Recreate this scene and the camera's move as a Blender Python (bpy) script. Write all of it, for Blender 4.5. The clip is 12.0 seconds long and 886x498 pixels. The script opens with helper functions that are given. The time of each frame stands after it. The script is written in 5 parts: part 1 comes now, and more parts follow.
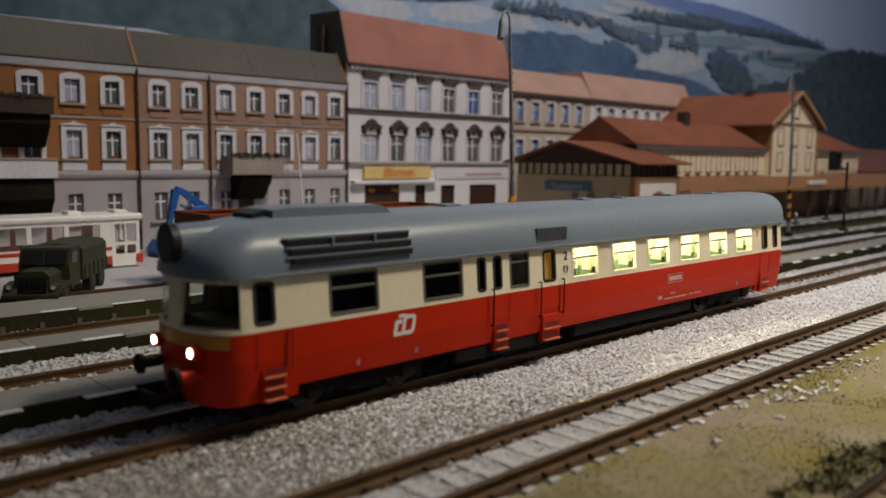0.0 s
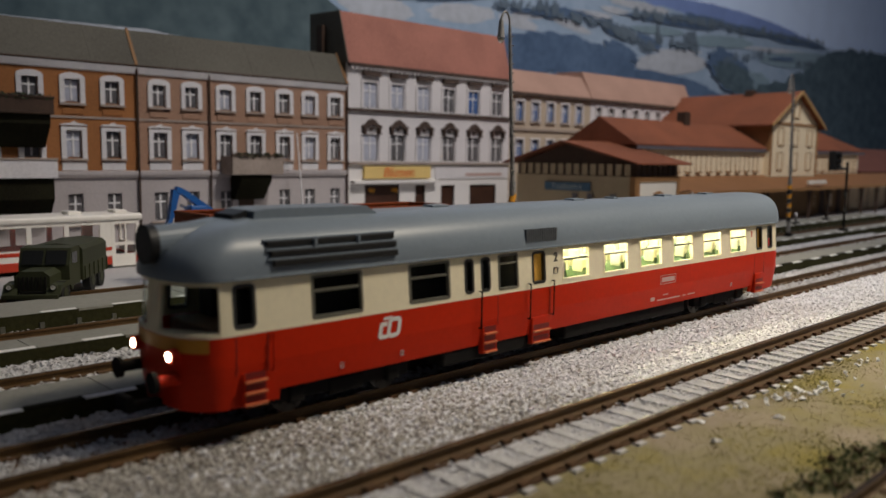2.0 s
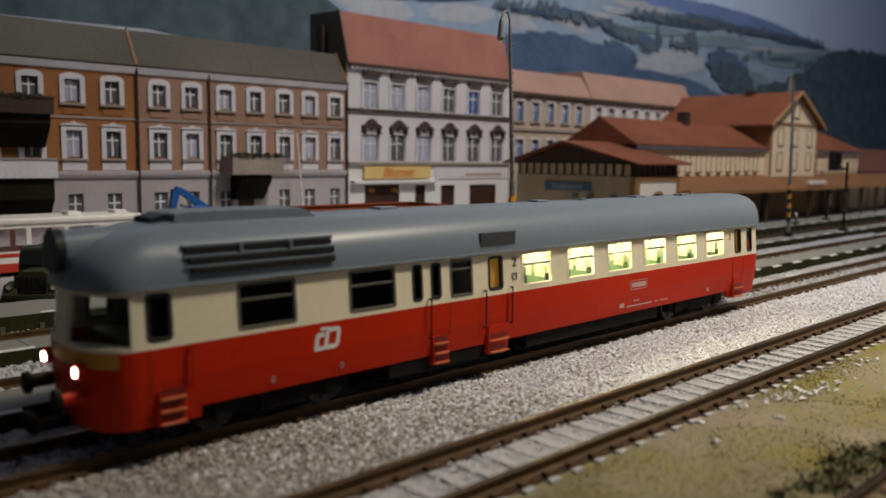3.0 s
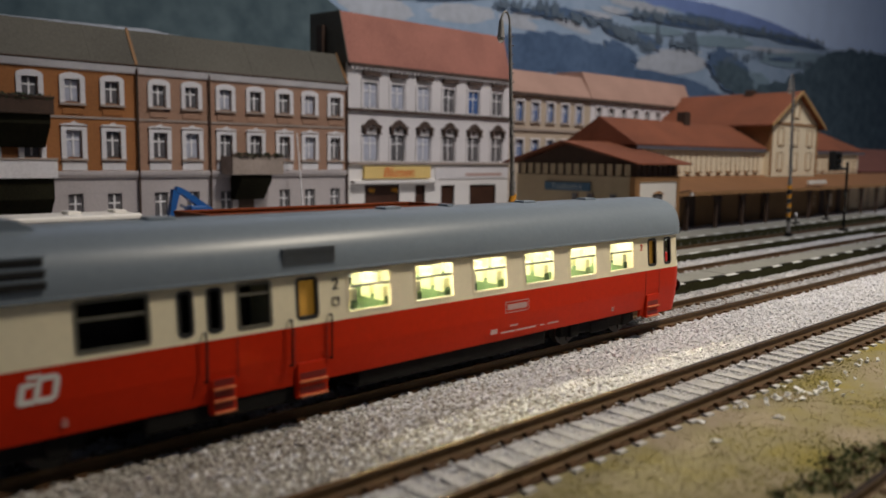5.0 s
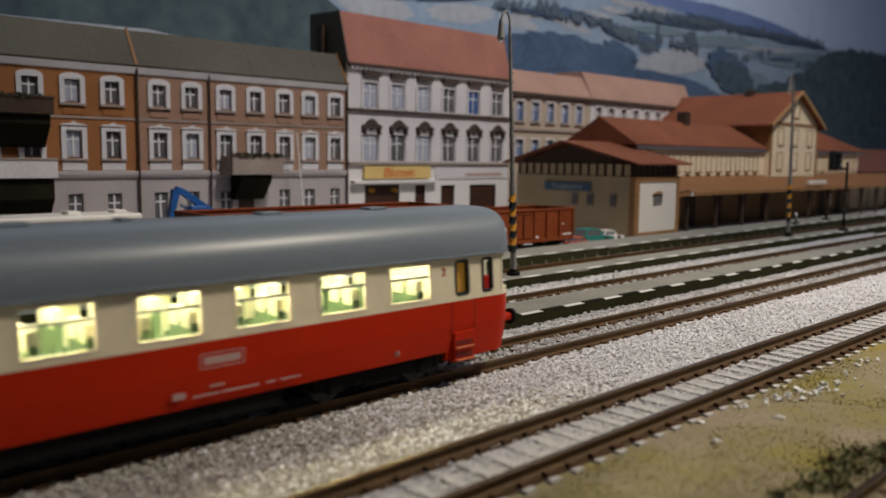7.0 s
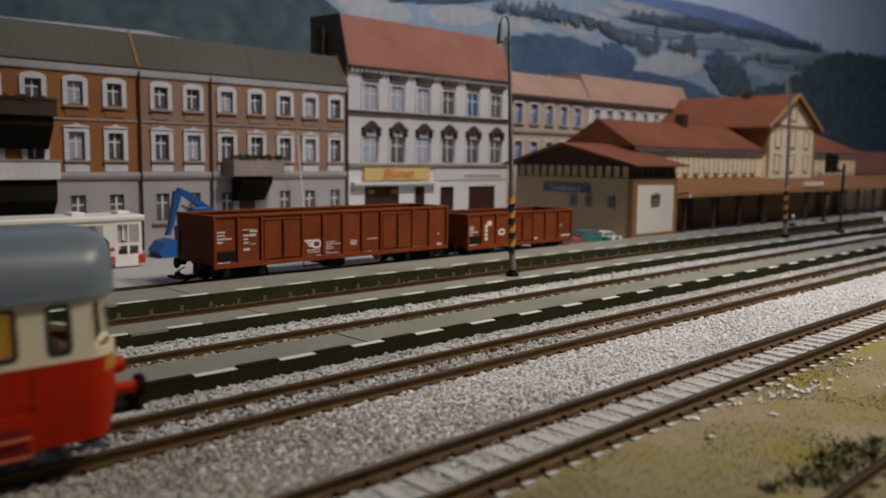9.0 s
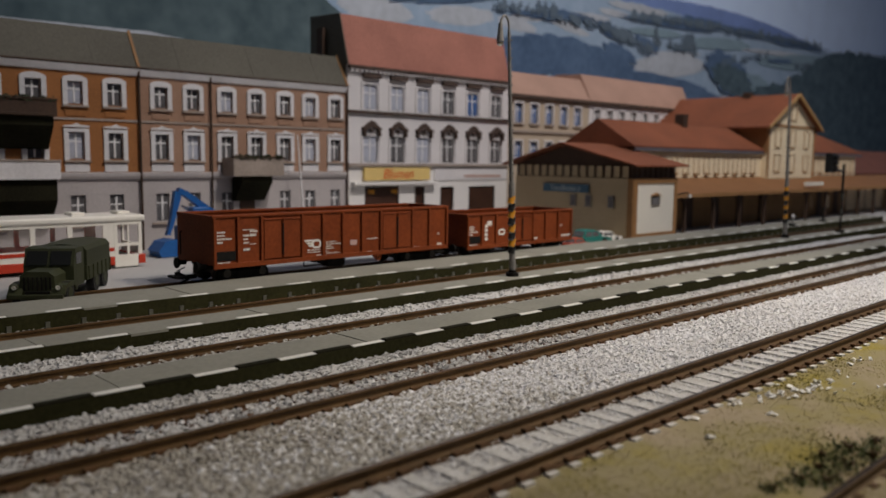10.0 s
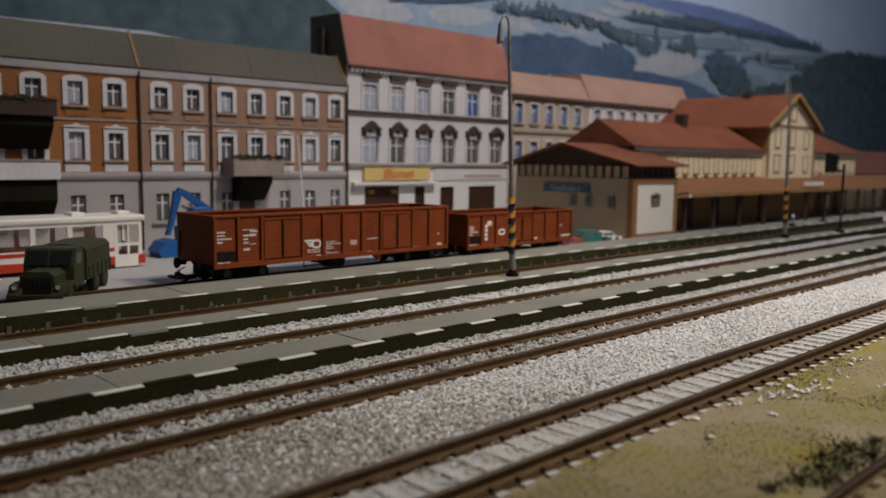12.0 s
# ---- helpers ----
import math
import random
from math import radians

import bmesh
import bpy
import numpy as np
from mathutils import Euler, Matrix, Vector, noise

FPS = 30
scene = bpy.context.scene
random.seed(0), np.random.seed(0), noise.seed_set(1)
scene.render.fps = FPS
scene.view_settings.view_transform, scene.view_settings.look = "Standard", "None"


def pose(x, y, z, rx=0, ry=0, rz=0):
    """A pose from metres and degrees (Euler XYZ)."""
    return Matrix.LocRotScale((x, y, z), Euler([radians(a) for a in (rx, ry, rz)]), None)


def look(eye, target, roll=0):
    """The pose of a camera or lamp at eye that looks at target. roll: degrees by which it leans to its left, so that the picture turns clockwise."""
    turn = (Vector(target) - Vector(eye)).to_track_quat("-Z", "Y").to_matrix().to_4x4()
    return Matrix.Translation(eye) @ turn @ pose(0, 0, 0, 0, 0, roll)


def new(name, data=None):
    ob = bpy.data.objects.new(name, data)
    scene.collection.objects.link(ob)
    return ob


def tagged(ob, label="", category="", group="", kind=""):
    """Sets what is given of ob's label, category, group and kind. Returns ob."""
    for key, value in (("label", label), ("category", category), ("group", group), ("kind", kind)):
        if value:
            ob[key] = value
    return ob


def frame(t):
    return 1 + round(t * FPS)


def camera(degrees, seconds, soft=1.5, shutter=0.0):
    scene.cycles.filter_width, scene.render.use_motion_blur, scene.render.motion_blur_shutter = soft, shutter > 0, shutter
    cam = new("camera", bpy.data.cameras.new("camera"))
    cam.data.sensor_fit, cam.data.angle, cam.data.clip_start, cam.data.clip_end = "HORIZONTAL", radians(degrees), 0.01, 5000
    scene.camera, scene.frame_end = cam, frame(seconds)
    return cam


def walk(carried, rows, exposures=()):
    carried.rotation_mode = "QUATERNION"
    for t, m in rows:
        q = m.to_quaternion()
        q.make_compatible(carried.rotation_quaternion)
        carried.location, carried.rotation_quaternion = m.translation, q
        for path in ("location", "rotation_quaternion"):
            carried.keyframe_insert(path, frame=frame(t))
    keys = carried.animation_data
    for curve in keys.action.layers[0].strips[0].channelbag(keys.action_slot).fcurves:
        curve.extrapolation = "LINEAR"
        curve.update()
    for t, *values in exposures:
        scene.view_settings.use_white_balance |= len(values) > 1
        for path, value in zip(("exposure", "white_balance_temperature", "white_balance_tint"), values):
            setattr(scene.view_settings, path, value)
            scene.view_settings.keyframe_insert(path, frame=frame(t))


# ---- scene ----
# A model railway in TT scale (1:120). Plan numbers are millimetres; MM turns them into metres.
MM = 0.001


def heading(ex, ey, ez, yaw, dip, roll):
    a, d = radians(yaw), radians(dip)
    eye = Vector((ex, ey, ez)) * MM
    return look(eye, eye + Vector((math.cos(a) * math.cos(d), math.sin(a) * math.cos(d), -math.sin(d))), roll)


# ---- camera: it rests in one place and settles back by 3 mm when the lens refocuses ----
cam = camera(57.13, 12.0, soft=1.5, shutter=0.5)
cam.data.dof.use_dof, cam.data.dof.focus_distance, cam.data.dof.aperture_fstop = True, 0.218, 23.0
NEAR = heading(1.18, 0.987, 44.17, 46.173, 6.419, 0.624)
FAR = heading(-1.287, -1.074, 44.40, 46.086, 6.326, 0.674)
walk(cam, [(0, NEAR), (2.0, NEAR), (4.0, NEAR), (7.2, NEAR), (8.8, FAR), (10.0, FAR), (12.0, FAR)])

# ---- light: a dim room with a ceiling lamp and a spotlight over the layout, and bluish daylight left over ----
world = bpy.data.worlds.new("world")
scene.world = world
world.use_nodes = True
world.node_tree.nodes["Background"].inputs[0].default_value = (0.49, 0.56, 0.76, 1)
# the room's window lies beyond the far end of the layout: daylight grows softly towards it
wn, wl = world.node_tree.nodes, world.node_tree.links
wco, wdot, wrange = wn.new("ShaderNodeTexCoord"), wn.new("ShaderNodeVectorMath"), wn.new("ShaderNodeMapRange")
wdot.operation, wdot.inputs[1].default_value = "DOT_PRODUCT", (0.58, -0.22, 0.78)
for wk, wv in zip(("From Min", "From Max", "To Min", "To Max"), (-0.15, 1.0, 0.0, 0.18)):
    wrange.inputs[wk].default_value = wv
wl.new(wco.outputs["Generated"], wdot.inputs[0])
wl.new(wdot.outputs["Value"], wrange.inputs["Value"])
wl.new(wrange.outputs[0], wn["Background"].inputs[1])
lamp_data = bpy.data.lights.new("room_lamp", "SPOT")
lamp_data.energy, lamp_data.color, lamp_data.shadow_soft_size = 13.2, (1.0, 0.88, 0.71), 0.05
lamp_data.spot_size, lamp_data.spot_blend = radians(46), 1.0
room_lamp = new("room_lamp", lamp_data)
room_lamp.matrix_world = look((0.44, -0.14, 0.55), (0.22, 0.12, 0.0))
spot_data = bpy.data.lights.new("layout_spotlight", "SPOT")
spot_data.energy, spot_data.color, spot_data.shadow_soft_size = 25.0, (1.0, 0.94, 0.91), 0.05
spot_data.spot_size, spot_data.spot_blend = radians(100), 1.0
layout_spotlight = new("layout_spotlight", spot_data)
layout_spotlight.matrix_world = look((0.35, -0.16, 0.84), (0.64, 0.55, 0.19))
scene.view_settings.exposure = 0.0


# ---- materials ----
def material(name, color, rough=0.6, metal=0.0, vary=0.15, grain=900.0, stain=60.0, bump=0.0, dark=None, island=0.0, emit=0.0, spec=0.4):
    """Paint with grain and stains at two sizes. grain and stain: noise scale per metre."""
    m = bpy.data.materials.new(name)
    m.use_nodes = True
    nt = m.node_tree
    n, l = nt.nodes, nt.links
    b = n["Principled BSDF"]
    b.inputs["Roughness"].default_value, b.inputs["Metallic"].default_value = rough, metal
    b.inputs["Specular IOR Level"].default_value = spec
    co = n.new("ShaderNodeTexCoord")
    g, s = n.new("ShaderNodeTexNoise"), n.new("ShaderNodeTexNoise")
    g.inputs["Scale"].default_value, s.inputs["Scale"].default_value = grain, stain
    g.inputs["Detail"].default_value, s.inputs["Detail"].default_value = 4, 5
    l.new(co.outputs["Object"], g.inputs["Vector"]), l.new(co.outputs["Object"], s.inputs["Vector"])
    add = n.new("ShaderNodeMath")
    add.operation = "ADD"
    l.new(g.outputs["Fac"], add.inputs[0]), l.new(s.outputs["Fac"], add.inputs[1])
    last = add.outputs[0]
    if island:
        geo, mul = n.new("ShaderNodeNewGeometry"), n.new("ShaderNodeMath")
        mul.operation = "MULTIPLY_ADD"
        mul.inputs[1].default_value, mul.inputs[2].default_value = island * 2, -island
        l.new(geo.outputs["Random Per Island"], mul.inputs[0])
        add2 = n.new("ShaderNodeMath")
        l.new(last, add2.inputs[0]), l.new(mul.outputs[0], add2.inputs[1])
        last = add2.outputs[0]
    ramp = n.new("ShaderNodeMapRange")
    ramp.inputs["From Min"].default_value, ramp.inputs["From Max"].default_value = 0.65, 1.35
    l.new(last, ramp.inputs["Value"])
    mix = n.new("ShaderNodeMix")
    mix.data_type = "RGBA"
    c = Vector(color)
    lo = Vector(dark) if dark else c * (1 - vary)
    hi = c if dark else c * (1 + vary)
    mix.inputs["A"].default_value, mix.inputs["B"].default_value = (*lo, 1), (*hi, 1)
    l.new(ramp.outputs[0], mix.inputs["Factor"]), l.new(mix.outputs["Result"], b.inputs["Base Color"])
    if bump:
        bp = n.new("ShaderNodeBump")
        bp.inputs["Strength"].default_value, bp.inputs["Distance"].default_value = 0.8, bump * MM
        l.new(g.outputs["Fac"], bp.inputs["Height"]), l.new(bp.outputs["Normal"], b.inputs["Normal"])
    if emit:
        b.inputs["Emission Color"].default_value, b.inputs["Emission Strength"].default_value = (*color, 1), emit
    return m


def glass(name, color=(0.9, 0.95, 0.95), rough=0.02):
    m = bpy.data.materials.new(name)
    m.use_nodes = True
    b = m.node_tree.nodes["Principled BSDF"]
    b.inputs["Base Color"].default_value = (*color, 1)
    b.inputs["Roughness"].default_value, b.inputs["Transmission Weight"].default_value, b.inputs["IOR"].default_value = rough, 1.0, 1.05
    return m


# ---- mesh helpers (millimetres) ----
def box(bm, x0, x1, y0, y1, z0, z1, bevel=0.0):
    m = Matrix.Translation(((x0 + x1) / 2, (y0 + y1) / 2, (z0 + z1) / 2)) @ Matrix.Diagonal((x1 - x0, y1 - y0, z1 - z0, 1))
    got = bmesh.ops.create_cube(bm, size=1, matrix=m)["verts"]
    if bevel:
        bmesh.ops.bevel(bm, geom=list({e for v in got for e in v.link_edges}), offset=bevel, segments=2, affect="EDGES", profile=0.5)
    return bm


def rod(bm, a, b, r, seg=8, r2=None):
    a, b = Vector(a), Vector(b)
    d = b - a
    m = Matrix.Translation((a + b) / 2) @ d.to_track_quat("Z", "Y").to_matrix().to_4x4()
    bmesh.ops.create_cone(bm, cap_ends=True, segments=seg, radius1=r, radius2=r if r2 is None else r2, depth=d.length, matrix=m)
    return bm


def prism(bm, outline, axis, lo, hi):
    """An outline of pairs swept along an axis: x takes (y, z), y takes (x, z), z takes (x, y)."""
    def at(u, v, w):
        return {"x": (w, u, v), "y": (u, w, v), "z": (u, v, w)}[axis]
    a = [bm.verts.new(at(u, v, lo)) for u, v in outline]
    b = [bm.verts.new(at(u, v, hi)) for u, v in outline]
    k = len(outline)
    fs = [bm.faces.new(a), bm.faces.new(b[::-1])]
    fs += [bm.faces.new((a[i], b[i], b[(i + 1) % k], a[(i + 1) % k])) for i in range(k)]
    bmesh.ops.recalc_face_normals(bm, faces=fs)
    return bm


def ball(bm, c, r, sub=1, squash=(1, 1, 1)):
    m = Matrix.Translation(c) @ Matrix.Diagonal((r * squash[0], r * squash[1], r * squash[2], 1))
    bmesh.ops.create_icosphere(bm, subdivisions=sub, radius=1, matrix=m)
    return bm


def mesh_of(name, bm, mat, smooth=False):
    me = bpy.data.meshes.new(name)
    bmesh.ops.scale(bm, vec=(MM, MM, MM), verts=bm.verts)
    bm.to_mesh(me)
    bm.free()
    for k in (mat if isinstance(mat, (list, tuple)) else [mat]):
        me.materials.append(k)
    if smooth:
        me.shade_smooth()
    return me


def part(name, bm, mat, parent=None, label="", smooth=False):
    ob = new(name, mesh_of(name, bm, mat, smooth))
    ob.parent = parent
    return tagged(ob, label)


def shared(name, me, parent, x, y, z, rz=0):
    ob = new(name, me)
    ob.parent = parent
    ob.matrix_basis = at(x, y, z, rz)
    return ob


def at(x, y, z, rz=0, rx=0, ry=0):
    return pose(x * MM, y * MM, z * MM, rx, ry, rz)


def thing(name, label, category, group="", x=0, y=0, z=0, rz=0, kind=""):
    ob = new(name)
    ob.empty_display_size = 0.01
    ob.matrix_basis = at(x, y, z, rz)
    return tagged(ob, label, category, group, kind)


def B():
    return bmesh.new()


def panel(bm, us, vs, holes, f, thick):
    """A wall over a grid of lines with rectangular openings; f(u, v, depth) places a point."""
    us = sorted(set([round(u, 3) for u in us] + [round(h[k], 3) for h in holes for k in (0, 1)]))
    vs = sorted(set([round(v, 3) for v in vs] + [round(h[k], 3) for h in holes for k in (2, 3)]))
    lo_u, hi_u, lo_v, hi_v = us[0], us[-1], vs[0], vs[-1]
    seen = {}

    def vert(i, j, k):
        if (i, j, k) not in seen:
            seen[i, j, k] = bm.verts.new(f(us[i], vs[j], thick * k))
        return seen[i, j, k]

    def solid(i, j):
        if not (0 <= i < len(us) - 1 and 0 <= j < len(vs) - 1):
            return False
        u, v = (us[i] + us[i + 1]) / 2, (vs[j] + vs[j + 1]) / 2
        return not any(h[0] < u < h[1] and h[2] < v < h[3] for h in holes)
    for i in range(len(us) - 1):
        for j in range(len(vs) - 1):
            if not solid(i, j):
                continue
            for k in (0, 1):
                bm.faces.new([vert(i, j, k), vert(i + 1, j, k), vert(i + 1, j + 1, k), vert(i, j + 1, k)][::1 if k == 0 else -1])
            for a, b, p, q in ((i - 1, j, (i, j), (i, j + 1)), (i + 1, j, (i + 1, j + 1), (i + 1, j)), (i, j - 1, (i + 1, j), (i, j)), (i, j + 1, (i, j + 1), (i + 1, j + 1))):
                if not solid(a, b):
                    bm.faces.new([vert(*p, 0), vert(*q, 0), vert(*q, 1), vert(*p, 1)])
    bmesh.ops.recalc_face_normals(bm, faces=bm.faces)
    return bm


def ring(bm, u0, u1, v0, v1, r, t, f, front, back, seg=4):
    """A rounded rectangular frame of width t, between two depths."""
    def loop(g):
        pts = []
        rr = max(r - g, 0.05)
        for cx, cy, a0 in ((u1 - r, v1 - r, 0), (u0 + r, v1 - r, 90), (u0 + r, v0 + r, 180), (u1 - r, v0 + r, 270)):
            pts += [(cx + rr * math.cos(radians(a0 + 90 * k / seg)), cy + rr * math.sin(radians(a0 + 90 * k / seg))) for k in range(seg + 1)]
        return pts
    o, i = loop(0), loop(t)
    n = len(o)
    rows = [[bm.verts.new(f(u, v, d)) for u, v in p] for p, d in ((o, back), (o, front), (i, front), (i, back))]
    for a in range(4):
        for k in range(n):
            bm.faces.new((rows[a][k], rows[a][(k + 1) % n], rows[(a + 1) % 4][(k + 1) % n], rows[(a + 1) % 4][k]))
    bmesh.ops.recalc_face_normals(bm, faces=bm.faces)
    return bm


def sheet(bm, us, vs, f, d, thick=0.15):
    """A thin plate on a surface."""
    g = [[[bm.verts.new(f(u, v, d + k * thick)) for v in vs] for u in us] for k in (0, 1)]
    nu, nv = len(us), len(vs)
    for i in range(nu - 1):
        for j in range(nv - 1):
            for k in (0, 1):
                bm.faces.new((g[k][i][j], g[k][i + 1][j], g[k][i + 1][j + 1], g[k][i][j + 1]))
    edge = [(i, 0) for i in range(nu)] + [(nu - 1, j) for j in range(1, nv)] + [(i, nv - 1) for i in range(nu - 2, -1, -1)] + [(0, j) for j in range(nv - 2, 0, -1)]
    for (a, b), (c, e) in zip(edge, edge[1:] + edge[:1]):
        bm.faces.new((g[0][a][b], g[0][c][e], g[1][c][e], g[1][a][b]))
    bmesh.ops.recalc_face_normals(bm, faces=bm.faces)
    return bm


def letters(name, text, size, mat, parent, m, label="", lean=0.0, heavy=0.0):
    cu = bpy.data.curves.new(name, "FONT")
    cu.body, cu.size, cu.extrude, cu.align_x, cu.align_y = text, size * MM, 0.06 * MM, "CENTER", "CENTER"
    cu.shear, cu.offset = lean, heavy * MM
    tmp = new("lettering_curve", cu)
    me = bpy.data.meshes.new_from_object(tmp.evaluated_get(bpy.context.evaluated_depsgraph_get()))
    bpy.data.objects.remove(tmp)
    me.materials.clear()
    me.materials.append(mat)
    ob = new(name, me)
    ob.parent, ob.matrix_basis = parent, m
    return tagged(ob, label)


def stones(name, xs, ys, zs, sizes, mat, seed, label, category="gravel"):
    """Loose angular stones, one eight-faced chip each."""
    g = np.random.RandomState(seed)
    n = len(xs)
    base = np.array([(1, 0, 0), (0, 1, 0), (-1, 0, 0), (0, -1, 0), (0, 0, 1), (0, 0, -1)], float)
    v = base[None] * (0.55 + 0.6 * g.rand(n, 6, 1)) + g.uniform(-0.28, 0.28, (n, 6, 3))
    a = g.rand(n) * 6.283
    b = g.uniform(-0.8, 0.8, n)
    c, s = np.cos(a)[:, None], np.sin(a)[:, None]
    v = np.stack([v[..., 0] * c - v[..., 1] * s, v[..., 0] * s + v[..., 1] * c, v[..., 2] * 0.6], -1)
    c, s = np.cos(b)[:, None], np.sin(b)[:, None]
    v = np.stack([v[..., 0], v[..., 1] * c - v[..., 2] * s, v[..., 1] * s + v[..., 2] * c], -1)
    v = (v * sizes[:, None, None] + np.stack([xs, ys, zs], -1)[:, None]) * MM
    tri = np.array([(0, 1, 4), (1, 2, 4), (2, 3, 4), (3, 0, 4), (1, 0, 5), (2, 1, 5), (3, 2, 5), (0, 3, 5)])
    f = (tri[None] + 6 * np.arange(n)[:, None, None]).reshape(-1, 3)
    me = bpy.data.meshes.new(name)
    me.from_pydata(v.reshape(-1, 3).tolist(), [], f.tolist())
    me.materials.append(mat)
    return tagged(new(name, me), label, category, kind="stuff")


# ---- paints and surfaces ----
RED = material("railcar_red", (0.50, 0.022, 0.003), 0.42, vary=0.08, stain=25, spec=0.14)
CREAM = material("railcar_cream", (0.84, 0.76, 0.55), 0.40, vary=0.05, stain=25, spec=0.25)
ROOFGREY = material("railcar_roof_grey", (0.20, 0.24, 0.28), 0.35, vary=0.07, stain=30)
YELLOW = material("stripe_yellow", (0.55, 0.24, 0.02), 0.45, vary=0.08)
BLACK = material("black_plastic", (0.012, 0.012, 0.012), 0.5, vary=0.3)
ALU = material("frame_aluminium", (0.20, 0.19, 0.15), 0.40, metal=0.5, vary=0.1)
RUBBER = material("dark_frame", (0.03, 0.03, 0.028), 0.5, vary=0.2)
WHITE = material("white_print", (0.75, 0.74, 0.70), 0.6, vary=0.06)
STEPS = material("step_tread", (0.52, 0.15, 0.06), 0.5, vary=0.1)
UNDER = material("underframe_black", (0.010, 0.009, 0.008), 0.8, vary=0.35, spec=0.15)
WHEEL = material("wheel_steel", (0.05, 0.045, 0.04), 0.5, metal=0.6, vary=0.3)
PRINT = material("faded_print", (0.50, 0.34, 0.32), 0.6, vary=0.15)
INSIDE = material("interior_beige", (0.62, 0.58, 0.42), 0.7, vary=0.08)
SEATGREEN = material("seat_green", (0.05, 0.085, 0.032), 0.6, vary=0.2)
GLOW = material("saloon_light", (1.0, 0.92, 0.62), emit=95.0)
CABBROWN = material("cab_brown", (0.26, 0.20, 0.12), 0.6, vary=0.2)
HEADLIGHT = material("headlight_glow", (1.0, 0.80, 0.55), emit=26.0)
AMBER = material("amber_blind_glow", (0.40, 0.19, 0.025), 0.6, emit=0.25)
RED_GLOW = material("tail_cab_red_glow", (0.55, 0.03, 0.02), 0.4, emit=0.3)
GLASS = glass("window_glass")
RAILSHINE = material("rail_worn_top", (0.20, 0.125, 0.06), 0.24, metal=0.85, vary=0.3, grain=1500, stain=120)
RAILTOP = material("rail_steel_rusty", (0.10, 0.056, 0.021), 0.5, metal=0.25, vary=0.35, grain=1500, stain=120)
RAILFOOT = material("rail_rust", (0.10, 0.05, 0.02), 0.8, vary=0.3)
SLEEPER = material("sleeper_concrete", (0.56, 0.55, 0.54), 0.9, vary=0.18, bump=0.1)
SLEEPERDARK = material("sleeper_wood", (0.10, 0.055, 0.028), 0.9, vary=0.35)
PEBBLE = material("pebble_white", (0.88, 0.87, 0.86), 0.5, vary=0.06)
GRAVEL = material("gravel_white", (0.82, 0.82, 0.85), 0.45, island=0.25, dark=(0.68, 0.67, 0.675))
BALLASTDARK = material("ballast_dark_grey", (0.38, 0.36, 0.33), 0.8, island=0.25, dark=(0.26, 0.24, 0.21))
# sandy tone, with the light's fall-off at the left end put into the colour
SANDY_DIM = material("ballast_sandy_dim", (0.50, 0.475, 0.43), 0.7, island=0.35, dark=(0.34, 0.31, 0.265))
BALLAST = material("ballast_grey", (0.60, 0.60, 0.61), 0.7, island=0.3, dark=(0.42, 0.41, 0.40))
SLAB = material("platform_concrete", (0.225, 0.22, 0.19), 0.9, vary=0.16, stain=45, bump=0.08)
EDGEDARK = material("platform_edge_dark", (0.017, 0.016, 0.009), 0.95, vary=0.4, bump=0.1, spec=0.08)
EDGEGREY = material("platform_edge_grey", (0.075, 0.075, 0.06), 0.9, vary=0.2)
EDGEWHITE = material("platform_edge_white", (0.70, 0.69, 0.66), 0.85, vary=0.10)
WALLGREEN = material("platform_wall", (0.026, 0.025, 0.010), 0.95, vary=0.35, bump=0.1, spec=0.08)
STREET = material("street_grey", (0.40, 0.395, 0.40), 0.9, vary=0.10, stain=20, bump=0.06)


# ---- ground and tracks ----
def ground_z(y):
    if y < 86:
        return 0.0
    return -0.072 * (min(y, 118.0) - 86)


